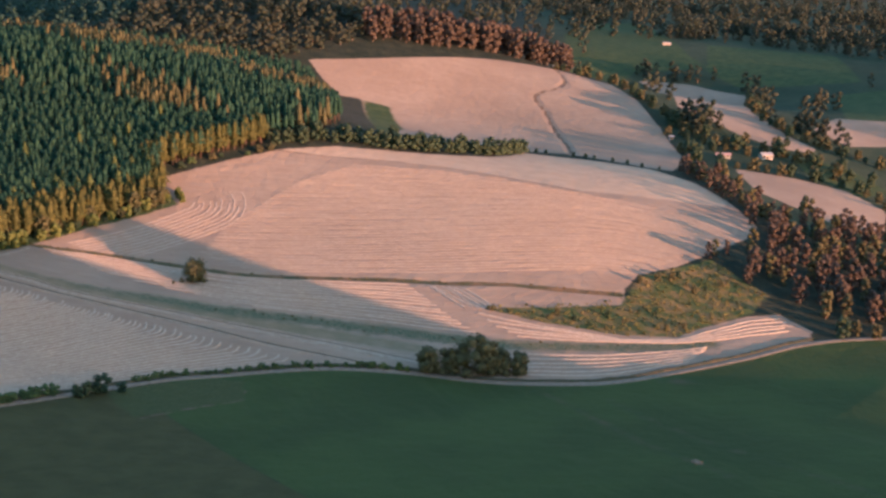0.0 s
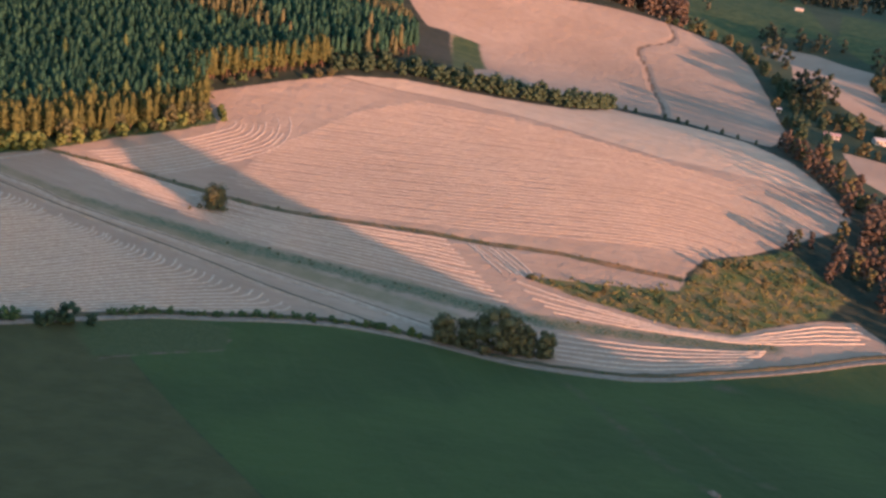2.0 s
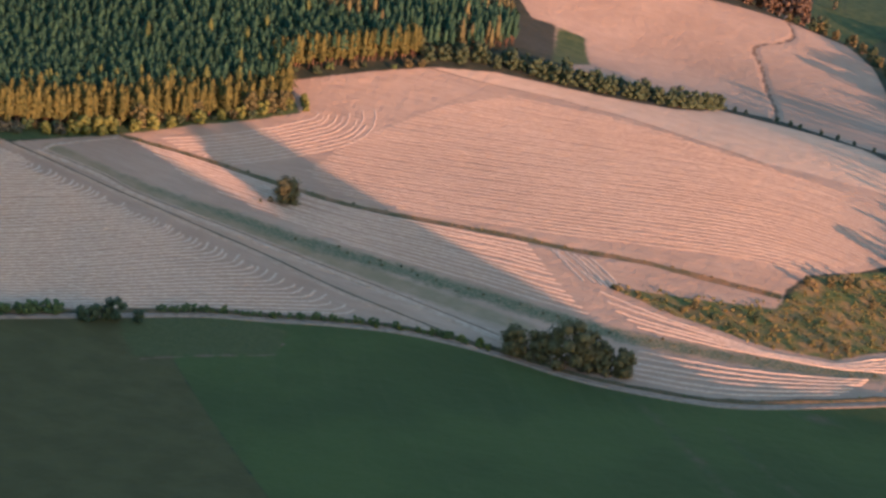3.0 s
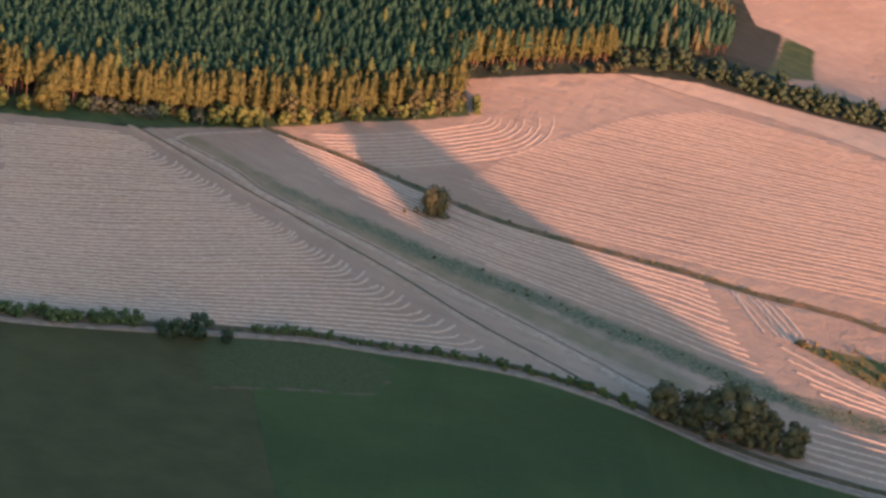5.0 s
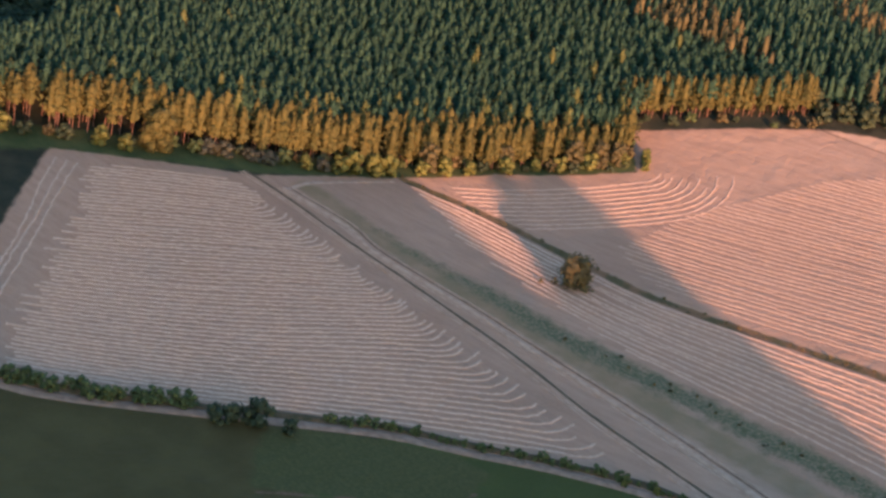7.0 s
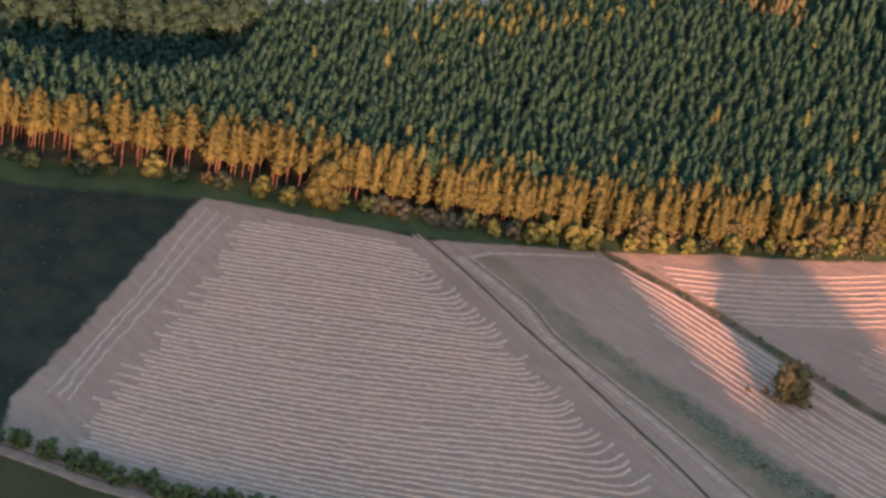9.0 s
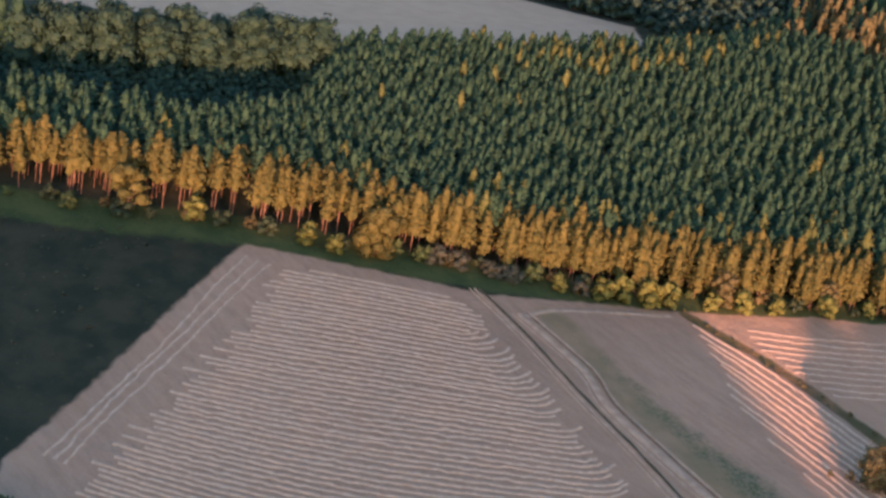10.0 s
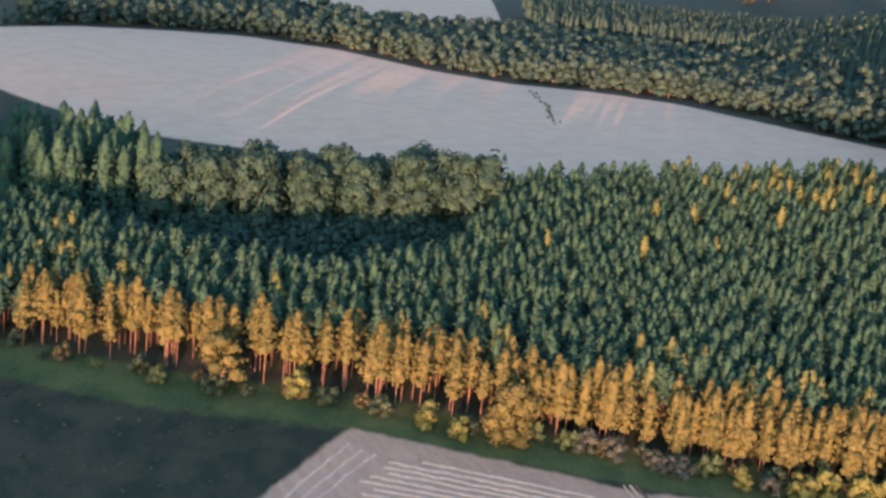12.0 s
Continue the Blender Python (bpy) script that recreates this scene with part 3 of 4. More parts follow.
for line, o, w, m in ((TRACK_B, -0.4, 1.05, M_TRACK), (TRACK_B, 1.7, 0.3, M_RUT), (TRACK_B, 2.5, 0.32, M_TRACK), (TRACK_B, -2.4, 0.26, M_TRACK), (TRACK, 0.6, 0.45, M_DITCH), (TRACK, -0.8, 0.36, M_TRACK), (TRACK, -2.2, 0.28, M_TRACK)):
    tagged(ribbon("field_track", [(x + 0.15 * o, y + o) for x, y in line], [(-w, -0.2), (-0.8 * w, 0.06), (0, 0.03), (0.8 * w, 0.06), (w, -0.2)], m, 0.13 if m is M_TRACK else 0.06, 0.1), "brown rutted wheel track with pale edges in stubble", "track", kind="structure")
tagged(ribbon("field_track", bend([(-190.5, 543.5), (-191.5, 549), (-191, 556), (-187, 571), (-181.5, 586)], 2.0), [(-0.9, -0.2), (-0.7, 0.05), (0, 0.02), (0.7, 0.05), (0.9, -0.2)], M_TRACK, 0.05, 0.1), "pale wheel track turning along the wood's grass verge", "track", kind="structure")

tagged(ribbon("field_track", bend([(-92, 729), (-62, 729), (-30, 732.5), (3, 731.5), (34, 724.5), (70, 713.5)], 3.0), [(-0.45, -0.1), (-0.3, 0.05), (0, 0.02), (0.3, 0.05), (0.45, -0.1)], M_RUT, 0.05, 0.1), "thin worn track along the hill's shoulder", "track", kind="structure")

# ---- windrows of cut straw ----


def trace(seed, angle, allowed, reach, step=1.7):
    """A line through seed that follows angle(x, y) both ways while allowed(x, y)."""
    ways = []
    for sign in (1, -1):
        x, y, out = seed[0], seed[1], []
        for _ in range(int(reach / step)):
            a = angle(x, y)
            x, y = x + sign * step * math.cos(a), y + sign * step * math.sin(a)
            if not allowed(x, y):
                break
            out.append((x, y))
        ways.append(out)
    return ways[1][::-1] + [seed] + ways[0]


def swath(line, group, wide=0.85, high=0.42, straw=M_STRAW):
    if len(line) < 5:
        return
    p = np.array(line)
    p = p + rng.normal(0, 0.13, p.shape) + 0.35 * np.sin(np.arange(len(p)) / 11.0 + rng.uniform(0, 6))[:, None] + 0.2 * np.sin(np.arange(len(p)) / 4.3 + rng.uniform(0, 6))[:, None]
    w = wide * rng.uniform(0.85, 1.15)
    ob = ribbon("straw_windrow", p, [(-w, -0.08), (-0.55 * w, 0.75 * high), (0, high), (0.6 * w, 0.7 * high), (w, -0.08)], straw, 0.0, 0.07)
    tagged(ob, "long low windrow of pale cut straw on stubble", "windrow", group)


def poly_test(poly, inset):
    """Whether a point lies inside an outline by more than inset."""
    sides = list(zip(poly, poly[1:] + poly[:1]))

    def test(x, y):
        odd = False
        for (ax, ay), (bx, by) in sides:
            if (ay > y) != (by > y) and x < (bx - ax) * (y - ay) / (by - ay) + ax:
                odd = not odd
            f = min(1.0, max(0.0, ((x - ax) * (bx - ax) + (y - ay) * (by - ay)) / ((bx - ax) ** 2 + (by - ay) ** 2)))
            if (x - ax - f * (bx - ax)) ** 2 + (y - ay - f * (by - ay)) ** 2 < inset * inset:
                return False
        return odd

    return test


LEFT_FIELD = [(-178, 413), (-231, 487), (-219, 507), (-206, 529), (-196, 537), (-162, 533), (-138, 530), (-117, 527), (-96, 523), (-72, 516), (-54, 511), (-36, 505),
              (-38, 503), (-60, 497), (-79, 485), (-97, 473), (-114, 456), (-135, 434), (-151, 420), (-165, 411)]
in_left = poly_test(LEFT_FIELD, 2.0)
LEFT_ROWS = [(-170, 418), (-223, 491), (-216, 507), (-207, 527), (-197, 532), (-162, 529.5), (-138, 526.5), (-117, 523.5), (-96, 519.5), (-74, 513), (-50, 506),
             (-60, 497), (-79, 485), (-97, 473), (-114, 456), (-135, 434), (-151, 421), (-163, 414)]


def left_angle(x, y):
    fall = min(1.0, max(0.0, (x + 130) / 70.0))
    near = 528.0 - y if x < -150 else 528.0 - 0.25 * (x + 150) - y
    hook = 55 * min(1.0, max(0.0, 1 - near / 9.0)) * (x > -188)
    return radians(59 - 0.3 * max(0.0, 485 - y) * (1 - fall) - 28 * fall + hook)


# rows are laid side by side until the field is full
laid = np.array([(0.0, 0.0)])
in_rows = poly_test(LEFT_ROWS, 0.4)
for sx, sy, count in ((-217.0, 502.0, 142), (-120.0, 517.0, 57), (-90.0, 512.0, 43), (-160.0, 500.0, 86)):
    for s in range(count):
        seed = (sx + 0.84 * 0.93 * s, sy - 0.54 * 0.93 * s)
        if not in_rows(*seed) or np.min(np.hypot(laid[:, 0] - seed[0], laid[:, 1] - seed[1])) < 1.83:
            continue
        short = 3.5 * rng.random()
        before = laid
        free = lambda x, y: in_rows(x, y) and np.min(np.hypot(before[:, 0] - x, before[:, 1] - y)) > 1.1
        row_line = trace(seed, left_angle, free, 190)
        row_line = row_line[int(short):len(row_line) - int(2.2 * rng.random())]
        if len(row_line) > 4:
            laid = np.concatenate([laid, np.array(row_line)])
            swath(row_line, "windrows on the lower field", 0.46, 0.27)
for o in (2.4, 4.2):
    swath([(x - 0.3 * o, y - o) for x, y in TRACK[7:-8:1] if in_left(x - 0.3 * o, y - o - 1)], "windrows on the lower field", 0.45, 0.16)
for o in (2.2, 4.6, 7.0):
    swath([(-180 - 52 * f + 0.82 * o, 414 + 73 * f + 0.57 * o) for f in np.arange(0.03, 0.99, 0.02)], "windrows on the lower field", 0.45, 0.16)

HILL = [(-112, 612), (-95, 598), (-60, 597), (0, 598), (76, 599), (92, 617), (111, 632), (128, 650), (149, 676), (158, 696), (140, 712), (90, 705), (60, 713), (30, 722), (-20, 729), (-50, 722), (-76, 696), (-104, 650)]
in_hill = poly_test(HILL, 0.5)


def hill_angle(x, y):
    f = min(1.0, max(0.0, (x - 45) / 75.0))
    return radians(7.5 - 50 * f * f + 3.0 * math.sin(x / 38.0))


hill_laid = np.array([(0.0, 0.0)])
hill_seeds = [(-40.0, y) for y in np.arange(592.0, 730.0, 2.7)] + [(x, 668 + 0.35 * (x - 64)) for x in np.arange(66.0, 140.0, 2.1)] + [(120.0, y) for y in np.arange(640.0, 716.0, 2.0)]
for seed in hill_seeds:
    if not in_hill(*seed) or np.min(np.hypot(hill_laid[:, 0] - seed[0], hill_laid[:, 1] - seed[1])) < 2.3:
        continue
    before_hill = hill_laid
    clear_hill = lambda x, y: in_hill(x, y) and np.min(np.hypot(before_hill[:, 0] - x, before_hill[:, 1] - y)) > 1.6
    row_line = trace(seed, hill_angle, clear_hill, 220)
    if len(row_line) > 4:
        hill_laid = np.concatenate([hill_laid, np.array(row_line)])
        swath(row_line, "windrows on the hill", 0.46, 0.22, M_STUBBLE_ROW)
for d in np.arange(7.0, 34.0, 2.9):
    arc = [(-170 + 39 * f + 0.80 * d, 612 + 50 * f - 0.60 * d) for f in np.arange(max(-0.10, (0.6 * d - 13) / 50), 1.0, 0.03)]
    arc += [(-131 + d * math.cos(a), 662 + d * math.sin(a)) for a in np.arange(-0.62, 0.35 + 0.25 * math.sin(d), 1.5 / d)]
    swath(arc, "windrows round the wood's corner", 0.42, 0.17)


def between(top, low, f, x0, x1):
    tx, ty = np.array(top).T
    lx, ly = np.array(low).T
    xs = np.arange(x0, x1, 1.7)
    return [(x, (1 - f) * np.interp(x, tx, ty) + f * np.interp(x, lx, ly)) for x in xs]


for k in range(14):
    f = (k + 0.8) / 15.6
    swath(between([(x, y - 1.5) for x, y in DITCH], [(x, y + 4) for x, y in STRIP], f, -176 + 4.0 * k + 9 * max(0, k - 8), -14 + 2.2 * k), "windrows below the ditch", 0.48, 0.27)
for k in range(6):
    swath([(-6 + 3.0 * k + 17 * f, 590 - 0.2 * k - 19 * f) for f in np.arange(0, 1.0 - 0.1 * (k > 3), 0.06)], "windrows below the ditch", 0.6, 0.33)
TAIL_TOP = [(14, 569), (41, 560), (76, 552), (100, 554), (112, 564), (134, 581), (150, 587), (158, 578)]
TAIL_LOW = [(14, 546), (30, 545), (60, 546), (95, 549), (115, 554), (140, 565), (157, 573)]
for k in range(5):
    swath(between(TAIL_TOP, TAIL_LOW, (k + 0.5) / 5.2, 16 + 4 * k, 150 + 2 * (k % 3)), "windrows on the tail of the field", 0.6, 0.36)
for k in range(6):
    swath(between(STRIP, [(x, y + 7) for x, y in ROAD if -20 < x < 160], 0.2 + (k + 0.3) / 7.8, 34 - 3 * k, 112 - 2 * k), "windrows on the tail of the field", 0.6, 0.33)

# ---- pine wood ----
WOOD = [(-400, 330), (-330, 385), (-295, 424), (-269, 455), (-244, 488), (-222, 527), (-206, 558), (-190, 590), (-171, 622), (-145, 655), (-139, 668), (-150, 690),
        (-120, 716), (-97, 737), (-200, 737), (-300, 737), (-305, 690), (-322, 641), (-334, 592), (-330, 570), (-306, 552), (-288, 534), (-282, 515), (-283, 495), (-296, 477), (-318, 461), (-348, 446), (-372, 435), (-440, 390)]
pine_places = scatter(WOOD, 3.75, rng, 0.7, 1.36)
pine_places = pine_places[(to_line(VERGE, pine_places[:, 0], pine_places[:, 1]) > 17) | (pine_places[:, 1] > 672)]
edge_places = scatter(WOOD, 3.1, rng, 1.0, 0.98)
edge_places = edge_places[(to_line(VERGE, edge_places[:, 0], edge_places[:, 1]) <= 17) & (edge_places[:, 1] <= 672)]
order = np.argsort(to_line(VERGE, edge_places[:, 0], edge_places[:, 1]) + 1e3 * (edge_places[:, 1] < 430))
near_pines, far_pines = edge_places[order[:280]], np.concatenate([edge_places[order[280:]], pine_places])
# edge pines wear the needle colour that has sunlight painted in
pines = [make_tree("pine_tree", pine_parts(20 + k, 15.2 + 0.9 * (k % 3), (0.33 if k > 4 else 0.18) + 0.05 * (k % 3), 2.3 + 0.14 * (k % 4), 165, 0.4, 2.4, 0.92), M_PINE_BARK, M_PINE_SUNLIT, "tall plantation pine with bare trunk at the wood's edge", "tree", "pines along the wood's edge") for k in range(9)]
open_foot = near_pines[:, 1] < 528
# the wood's corner round the hill
back_edge = bend([(-139, 668), (-150, 690), (-120, 716), (-97, 737)], 2.9)
back_places = [(x - 1.0 - k * 2.6 + rng.normal(0, 0.7), y + k * 1.5 + rng.normal(0, 0.7)) for k in range(2) for x, y in back_edge]
plant(pines[:5], back_places, rng.uniform(0.84, 1.05, len(back_places)), rng)
plant(pines[5:], near_pines[open_foot], rng.uniform(0.80, 1.07, int(open_foot.sum())), rng)
plant(pines[:5], near_pines[~open_foot], rng.uniform(0.74, 1.07, int((~open_foot).sum())) * np.interp(near_pines[~open_foot][:, 1], (625, 665), (1.0, 0.78)), rng)
drop(pines)
close = [tri(pine_parts(40 + k, 15.8, 0.50, 2.5 + 0.12 * (k % 4), 98, 0.7, 1.5, 0.76)) for k in range(8)]
sparse = rng.random(len(far_pines)) < 0.006 + 0.15 * np.clip((far_pines[:, 1] - 605) / 30, 0, 1) * (far_pines[:, 0] < -278) + 0.10 * (to_line(VERGE, far_pines[:, 0], far_pines[:, 1]) < 26)
merged("pine_wood", close, far_pines[~sparse], rng.uniform(0.93, 1.0, int((~sparse).sum())), [M_PINE_BARK, M_PINE], "dense dark green pine plantation on the slope", "trees", rng)
# same pines, but with sunlight put into the needle colour
merged("taller_pines", close, far_pines[sparse], rng.uniform(0.99, 1.06, int(sparse.sum())), [M_PINE_BARK, M_PINE_SUNLIT_TALL], "taller yellowish pines standing above the plantation, coloured as sunlit", "trees", rng)

# ---- broad-leaved trees and shrubs ----
LONE = make_tree("field_tree", broad_parts(301, 9.6, 5.4, 20, 1200, 0.06, 0.5), M_BARK, M_LEAF_OLIVE, "round olive-brown tree alone on the stubble", "tree")
LONE.matrix_basis = stand(-107, 577)
for x, y, s in ((-112, 574, 0.8), (-115, 571, 0.55)):
    b = make_tree("field_shrub", broad_parts(310 + int(s * 10), 3.0, 1.6, 5, 90, 0.05, 0.4, 3), M_BARK, M_LEAF_OLIVE, "low brownish shrub beside the field tree", "shrub")
    b.matrix_basis = stand(x, y, 30, s)

for k, (x, y, tall, wide) in enumerate(((-4, 503, 9.5, 5.4), (4, 503, 10.0, 5.0), (13, 502, 15.5, 7.4), (19, 505, 12.5, 5.4), (24, 505, 10.0, 4.4), (31, 506, 8.8, 4.2))):
    t = make_tree("roadside_tree", broad_parts(330 + k, tall, wide, 16, 900, 0.05, 0.6), M_BARK, M_LEAF_OLIVE, "dense olive-green tree in a clump beside the farm road", "tree", "trees in the roadside clump")
    t.matrix_basis = stand(x, y, 40 * k)

hedge_shrubs = [make_tree("hedge_shrub", broad_parts(350 + k, 2.6, 1.5, 7, 170, 0.03, 0.34, 3), M_BARK, M_LEAF_HEDGE, "small rounded green shrub in the roadside hedgerow", "shrub", "shrubs along the farm road") for k in range(4)]
row = [p for p in bend([(x - 0.4, y + 2.7) for x, y in ROAD if -108 < x < -12], 1.7)][::1]
spots = [(x + rng.normal(0, 0.5), y + rng.normal(0, 0.4)) for x, y in row]
dense = [(x + rng.normal(0, 0.8), y + 3.2 + rng.normal(0, 0.8)) for x, y in bend([p for p in ROAD if -200 < p[0] < -126], 1.5)]
plant(hedge_shrubs, spots, rng.uniform(0.45, 1.0, len(spots)), rng)
plant(hedge_shrubs, dense, rng.uniform(0.9, 1.5, len(dense)), rng)
right_side = [(x + rng.normal(0, 0.5), y + 4.0 + rng.normal(0, 0.6)) for x, y in ROAD if 36 < x < 165][::3]
plant(hedge_shrubs, right_side, rng.uniform(0.2, 0.45, len(right_side)), rng)
drop(hedge_shrubs)
yellow = [make_tree("yellow_shrub", broad_parts(360 + k, 2.8, 1.7, 8, 240, 0.03, 0.34, 3), M_BARK, M_LEAF_YELLOW, "bright yellow-green shrub near the farm road", "shrub", "yellow-green shrubs") for k in range(3)]
plant(yellow, [(-48, 496.5), (-41, 500), (-35, 502), (-31, 503), (-26, 503.2), (-21, 503), (-15, 503), (-12, 502)], (0.55, 0.6, 0.6, 0.8, 0.8, 0.95, 1.1, 0.8), rng)
plant(yellow, [(-191, 576), (-185, 588), (-247, 480), (-230, 503), (-225, 508), (-199, 561), (-193, 571), (-180, 599), (-187, 583), (-176, 607), (-171, 615), (-164, 627), (-158, 637), (-152, 643), (-145, 652), (-137, 662), (-131, 667), (-129, 664), (-133, 671)], (2.6, 2.4, 2.1, 1.9, 1.7, 1.6, 2.0, 1.7, 2.2, 2.1, 1.6, 2.0, 1.5, 1.9, 2.1, 1.7, 1.5, 1.1, 1.3), rng)
drop(yellow)
for k, (x, y, s) in enumerate(((-120, 437, 1.3), (-114, 444, 1.9), (-118, 440, 1.4), (-108, 448, 1.0))):
    b = make_tree("roadside_bush", broad_parts(370 + k, 3.4, 2.0, 8, 240, 0.03, 0.38, 3), M_BARK, M_LEAF, "dark leafy bush standing in the roadside hedgerow", "shrub", "dark bushes by the road")
    b.matrix_basis = stand(x, y, 50 * k, s)

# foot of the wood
# these two trees share the edge pines' sun-coloured needles
dead = make_tree("bare_limbed_tree", broad_parts(380, 12.5, 5.4, 11, 420, 0.30, 0.55, 9), M_PALE_BARK, M_PINE_SUNLIT, "half-bare tree with pale forked trunk before the pines", "tree")
dead.matrix_basis = stand(-255, 466)
big = make_tree("spreading_conifer", broad_parts(381, 12.5, 5.6, 22, 1600, 0.04, 0.5), M_BARK, M_PINE_SUNLIT, "broad bushy conifer with low sweeping branches", "tree")
big.matrix_basis = stand(-222, 518)
for k, (x, y, s) in enumerate(((-181, 604, 1.0), (-166, 629, 0.85), (-150, 648, 1.0), (-143, 655, 0.95), (-139, 661, 0.8))):
    t = make_tree("spreading_conifer", broad_parts(384 + k, 10.0, 3.8, 16, 800, 0.03, 0.5), M_BARK, M_PINE_PALE, "low-branched conifer at the foot of the wood", "tree", "low conifers at the wood's foot")
    t.matrix_basis = stand(x, y, 70 * k, s)
under = [make_tree("wood_edge_shrub", broad_parts(390 + k, 2.8, 2.0, 8, 230, 0.02, 0.36, 3), M_BARK, m, "mixed green shrub at the foot of the pines", "shrub", "shrubs along the wood's foot") for k, m in enumerate((M_LEAF, M_LEAF_HEDGE, M_LEAF_OLIVE, M_LEAF))]
foot = [(x + rng.normal(0, 1.5), y + rng.normal(0, 1.5)) for x, y in bend([(-300, 421), (-264, 455), (-238, 494), (-216, 533), (-200, 567), (-182, 603), (-163, 632), (-137, 661), (-146, 688), (-117, 713), (-92, 732)], 3.5)[::2]]
plant(under, foot, rng.uniform(0.6, 1.6, len(foot)), rng)
drop(under)
grey = [make_tree("grey_shrub", broad_parts(397 + k, 3.0, 2.4, 8, 240, 0.02, 0.36, 3), M_BARK, M_LEAF_GREY, "grey-leaved bramble shrub before the pine trunks", "shrub", "grey shrubs") for k in range(2)]
plant(grey, [(-216, 533), (-213, 538), (-209, 545), (-205, 550), (-196, 566), (-207, 548)], (1.4, 1.5, 1.2, 1.3, 1.2, 1.1), rng)
drop(grey)

# big trees between the pines and the far stubble
belt = [make_tree("belt_tree", broad_parts(400 + k, 19.0, 8.0, 26, 1900, 0.05, 0.85), M_BARK, M_LEAF_TEAL, "large grey-green tree in the belt behind the pines", "tree", "trees of the shelter belt") for k in range(4)]
line = [(-322, 556), (-330, 540), (-333, 526), (-338, 513), (-343, 499), (-348, 487), (-353, 476), (-343, 534), (-350, 512), (-358, 494), (-318, 566), (-334, 553), (-341, 545), (-347, 523), (-354, 503), (-362, 486)]
plant(belt, line, (1.12, 1.0, 0.92, 0.85, 1.02, 0.95, 0.9, 0.8, 0.85, 0.9, 0.7, 0.95, 0.95, 0.95, 0.95, 0.95), rng)
drop(belt)
conic = [make_tree("tall_conifer", pine_parts(410 + k, 19.0, 0.12, 3.6, 260, 0.4, 1.6, 0.85), M_PINE_BARK, M_PINE, "tall dark conical conifer above the shelter belt", "tree", "dark conifers") for k in range(3)]
conifer_places = scatter([(-352, 474), (-380, 480), (-400, 474), (-440, 440), (-470, 400), (-440, 380), (-400, 420), (-364, 452)], 5.5, rng, 0.8)
plant(conic, conifer_places, rng.uniform(0.95, 1.3, len(conifer_places)), rng)
drop(conic)
hollow = [tri(broad_parts(420 + k, 3.4, 2.4, 5, 40, 0.02, 0.8, 1)) for k in range(3)]
hp = scatter([(-306, 553), (-328, 570), (-352, 540), (-380, 490), (-385, 440), (-348, 446), (-318, 461), (-296, 477), (-283, 495), (-282, 515), (-288, 534)], 3.2, rng, 0.8)
merged("hollow_scrub", hollow, hp, rng.uniform(0.6, 1.3, len(hp)), [M_BARK, M_LEAF_TEAL], "dark low scrub in the hollow behind the pines", "scrub", rng)

# hedge beyond the hill
mid = [make_tree("hedge_tree", broad_parts(430 + k, 7.5, 3.4, 9, 260, 0.02, 0.7, 4), M_BARK, M_LEAF, "bushy dark green tree in the hilltop hedge", "tree", "trees of the hilltop hedge") for k in range(4)]
mp = [(x + rng.normal(0, 1.6), y + rng.normal(0, 1.6)) for x, y in bend([(-92, 738), (-72, 750), (-50, 757), (-28, 760), (-8, 765), (12, 776), (28, 790), (38, 808), (47, 841)], 4.2)]
mp += [(x - 4 + rng.normal(0, 2), y + 9 + rng.normal(0, 2)) for x, y in mp[:-10:2]]
plant(mid, mp, rng.uniform(0.75, 1.25, len(mp)), rng)
plant(mid, [(51, 847), (56, 849), (62, 848), (79, 844), (86, 839), (91, 836), (102, 831), (110, 825), (118, 817), (128, 814)], rng.uniform(0.28, 0.42, 10), rng)
drop(mid)

# right-hand belt below the hill
rust = [make_tree("belt_poplar", broad_parts(440 + k, 11.0, 2.6, 10, 300, 0.05, 0.65, 4), M_BARK, M_LEAF_OLIVE if k == 2 else M_LEAF_RUST, "slim rust-brown tree in the belt below the hill", "tree", "trees below the hill") for k in range(4)]
plant(rust, [(127, 641), (131, 645), (137, 648), (142, 817), (144, 808), (147, 790), (150, 770), (152, 758), (154, 748), (157, 741), (165, 765), (168, 773), (160, 712), (163, 722), (171, 738), (172, 750), (160, 699), (175, 722), (179, 710), (171, 698), (156, 780), (152, 800), (146, 826)],
      [0.75, 0.8, 0.7] + list(rng.uniform(0.75, 1.25, 20)), rng)
rw = scatter([(137, 612), (153, 662), (160, 690), (184, 713), (242, 736), (300, 700), (300, 600), (196, 585), (172, 590), (160, 606)], 9.0, rng, 0.9)
plant(rust, rw, rng.uniform(0.75, 1.3, len(rw)), rng)
drop(rust)
green = [make_tree("valley_tree", broad_parts(450 + k, 9.0, 4.2, 9, 280, 0.05, 0.8, 4), M_BARK, M_LEAF if k % 3 else M_LEAF_OLIVE, "rounded dark tree in the valley hedgerows", "tree", "trees in the valley") for k in range(4)]
gp = [(130, 1090), (136, 1062), (140, 1045), (144, 1034), (151, 1013), (157, 994), (161, 967), (167, 953), (177, 964), (179, 943), (152, 940), (154, 895), (159, 870), (157, 880), (181, 921), (189, 925), (195, 919), (206, 940), (224, 915), (236, 947), (233, 902), (242, 893), (251, 871), (163, 800), (168, 830), (173, 860), (120, 1100), (110, 1103),
      (198, 739), (222, 735), (173, 569), (188, 571), (180, 574), (200, 575), (99, 611), (105, 612), (109, 616), (90, 607), (114, 602), (215, 925), (226, 935), (200, 905), (246, 925), (262, 900), (275, 875), (264, 845)]
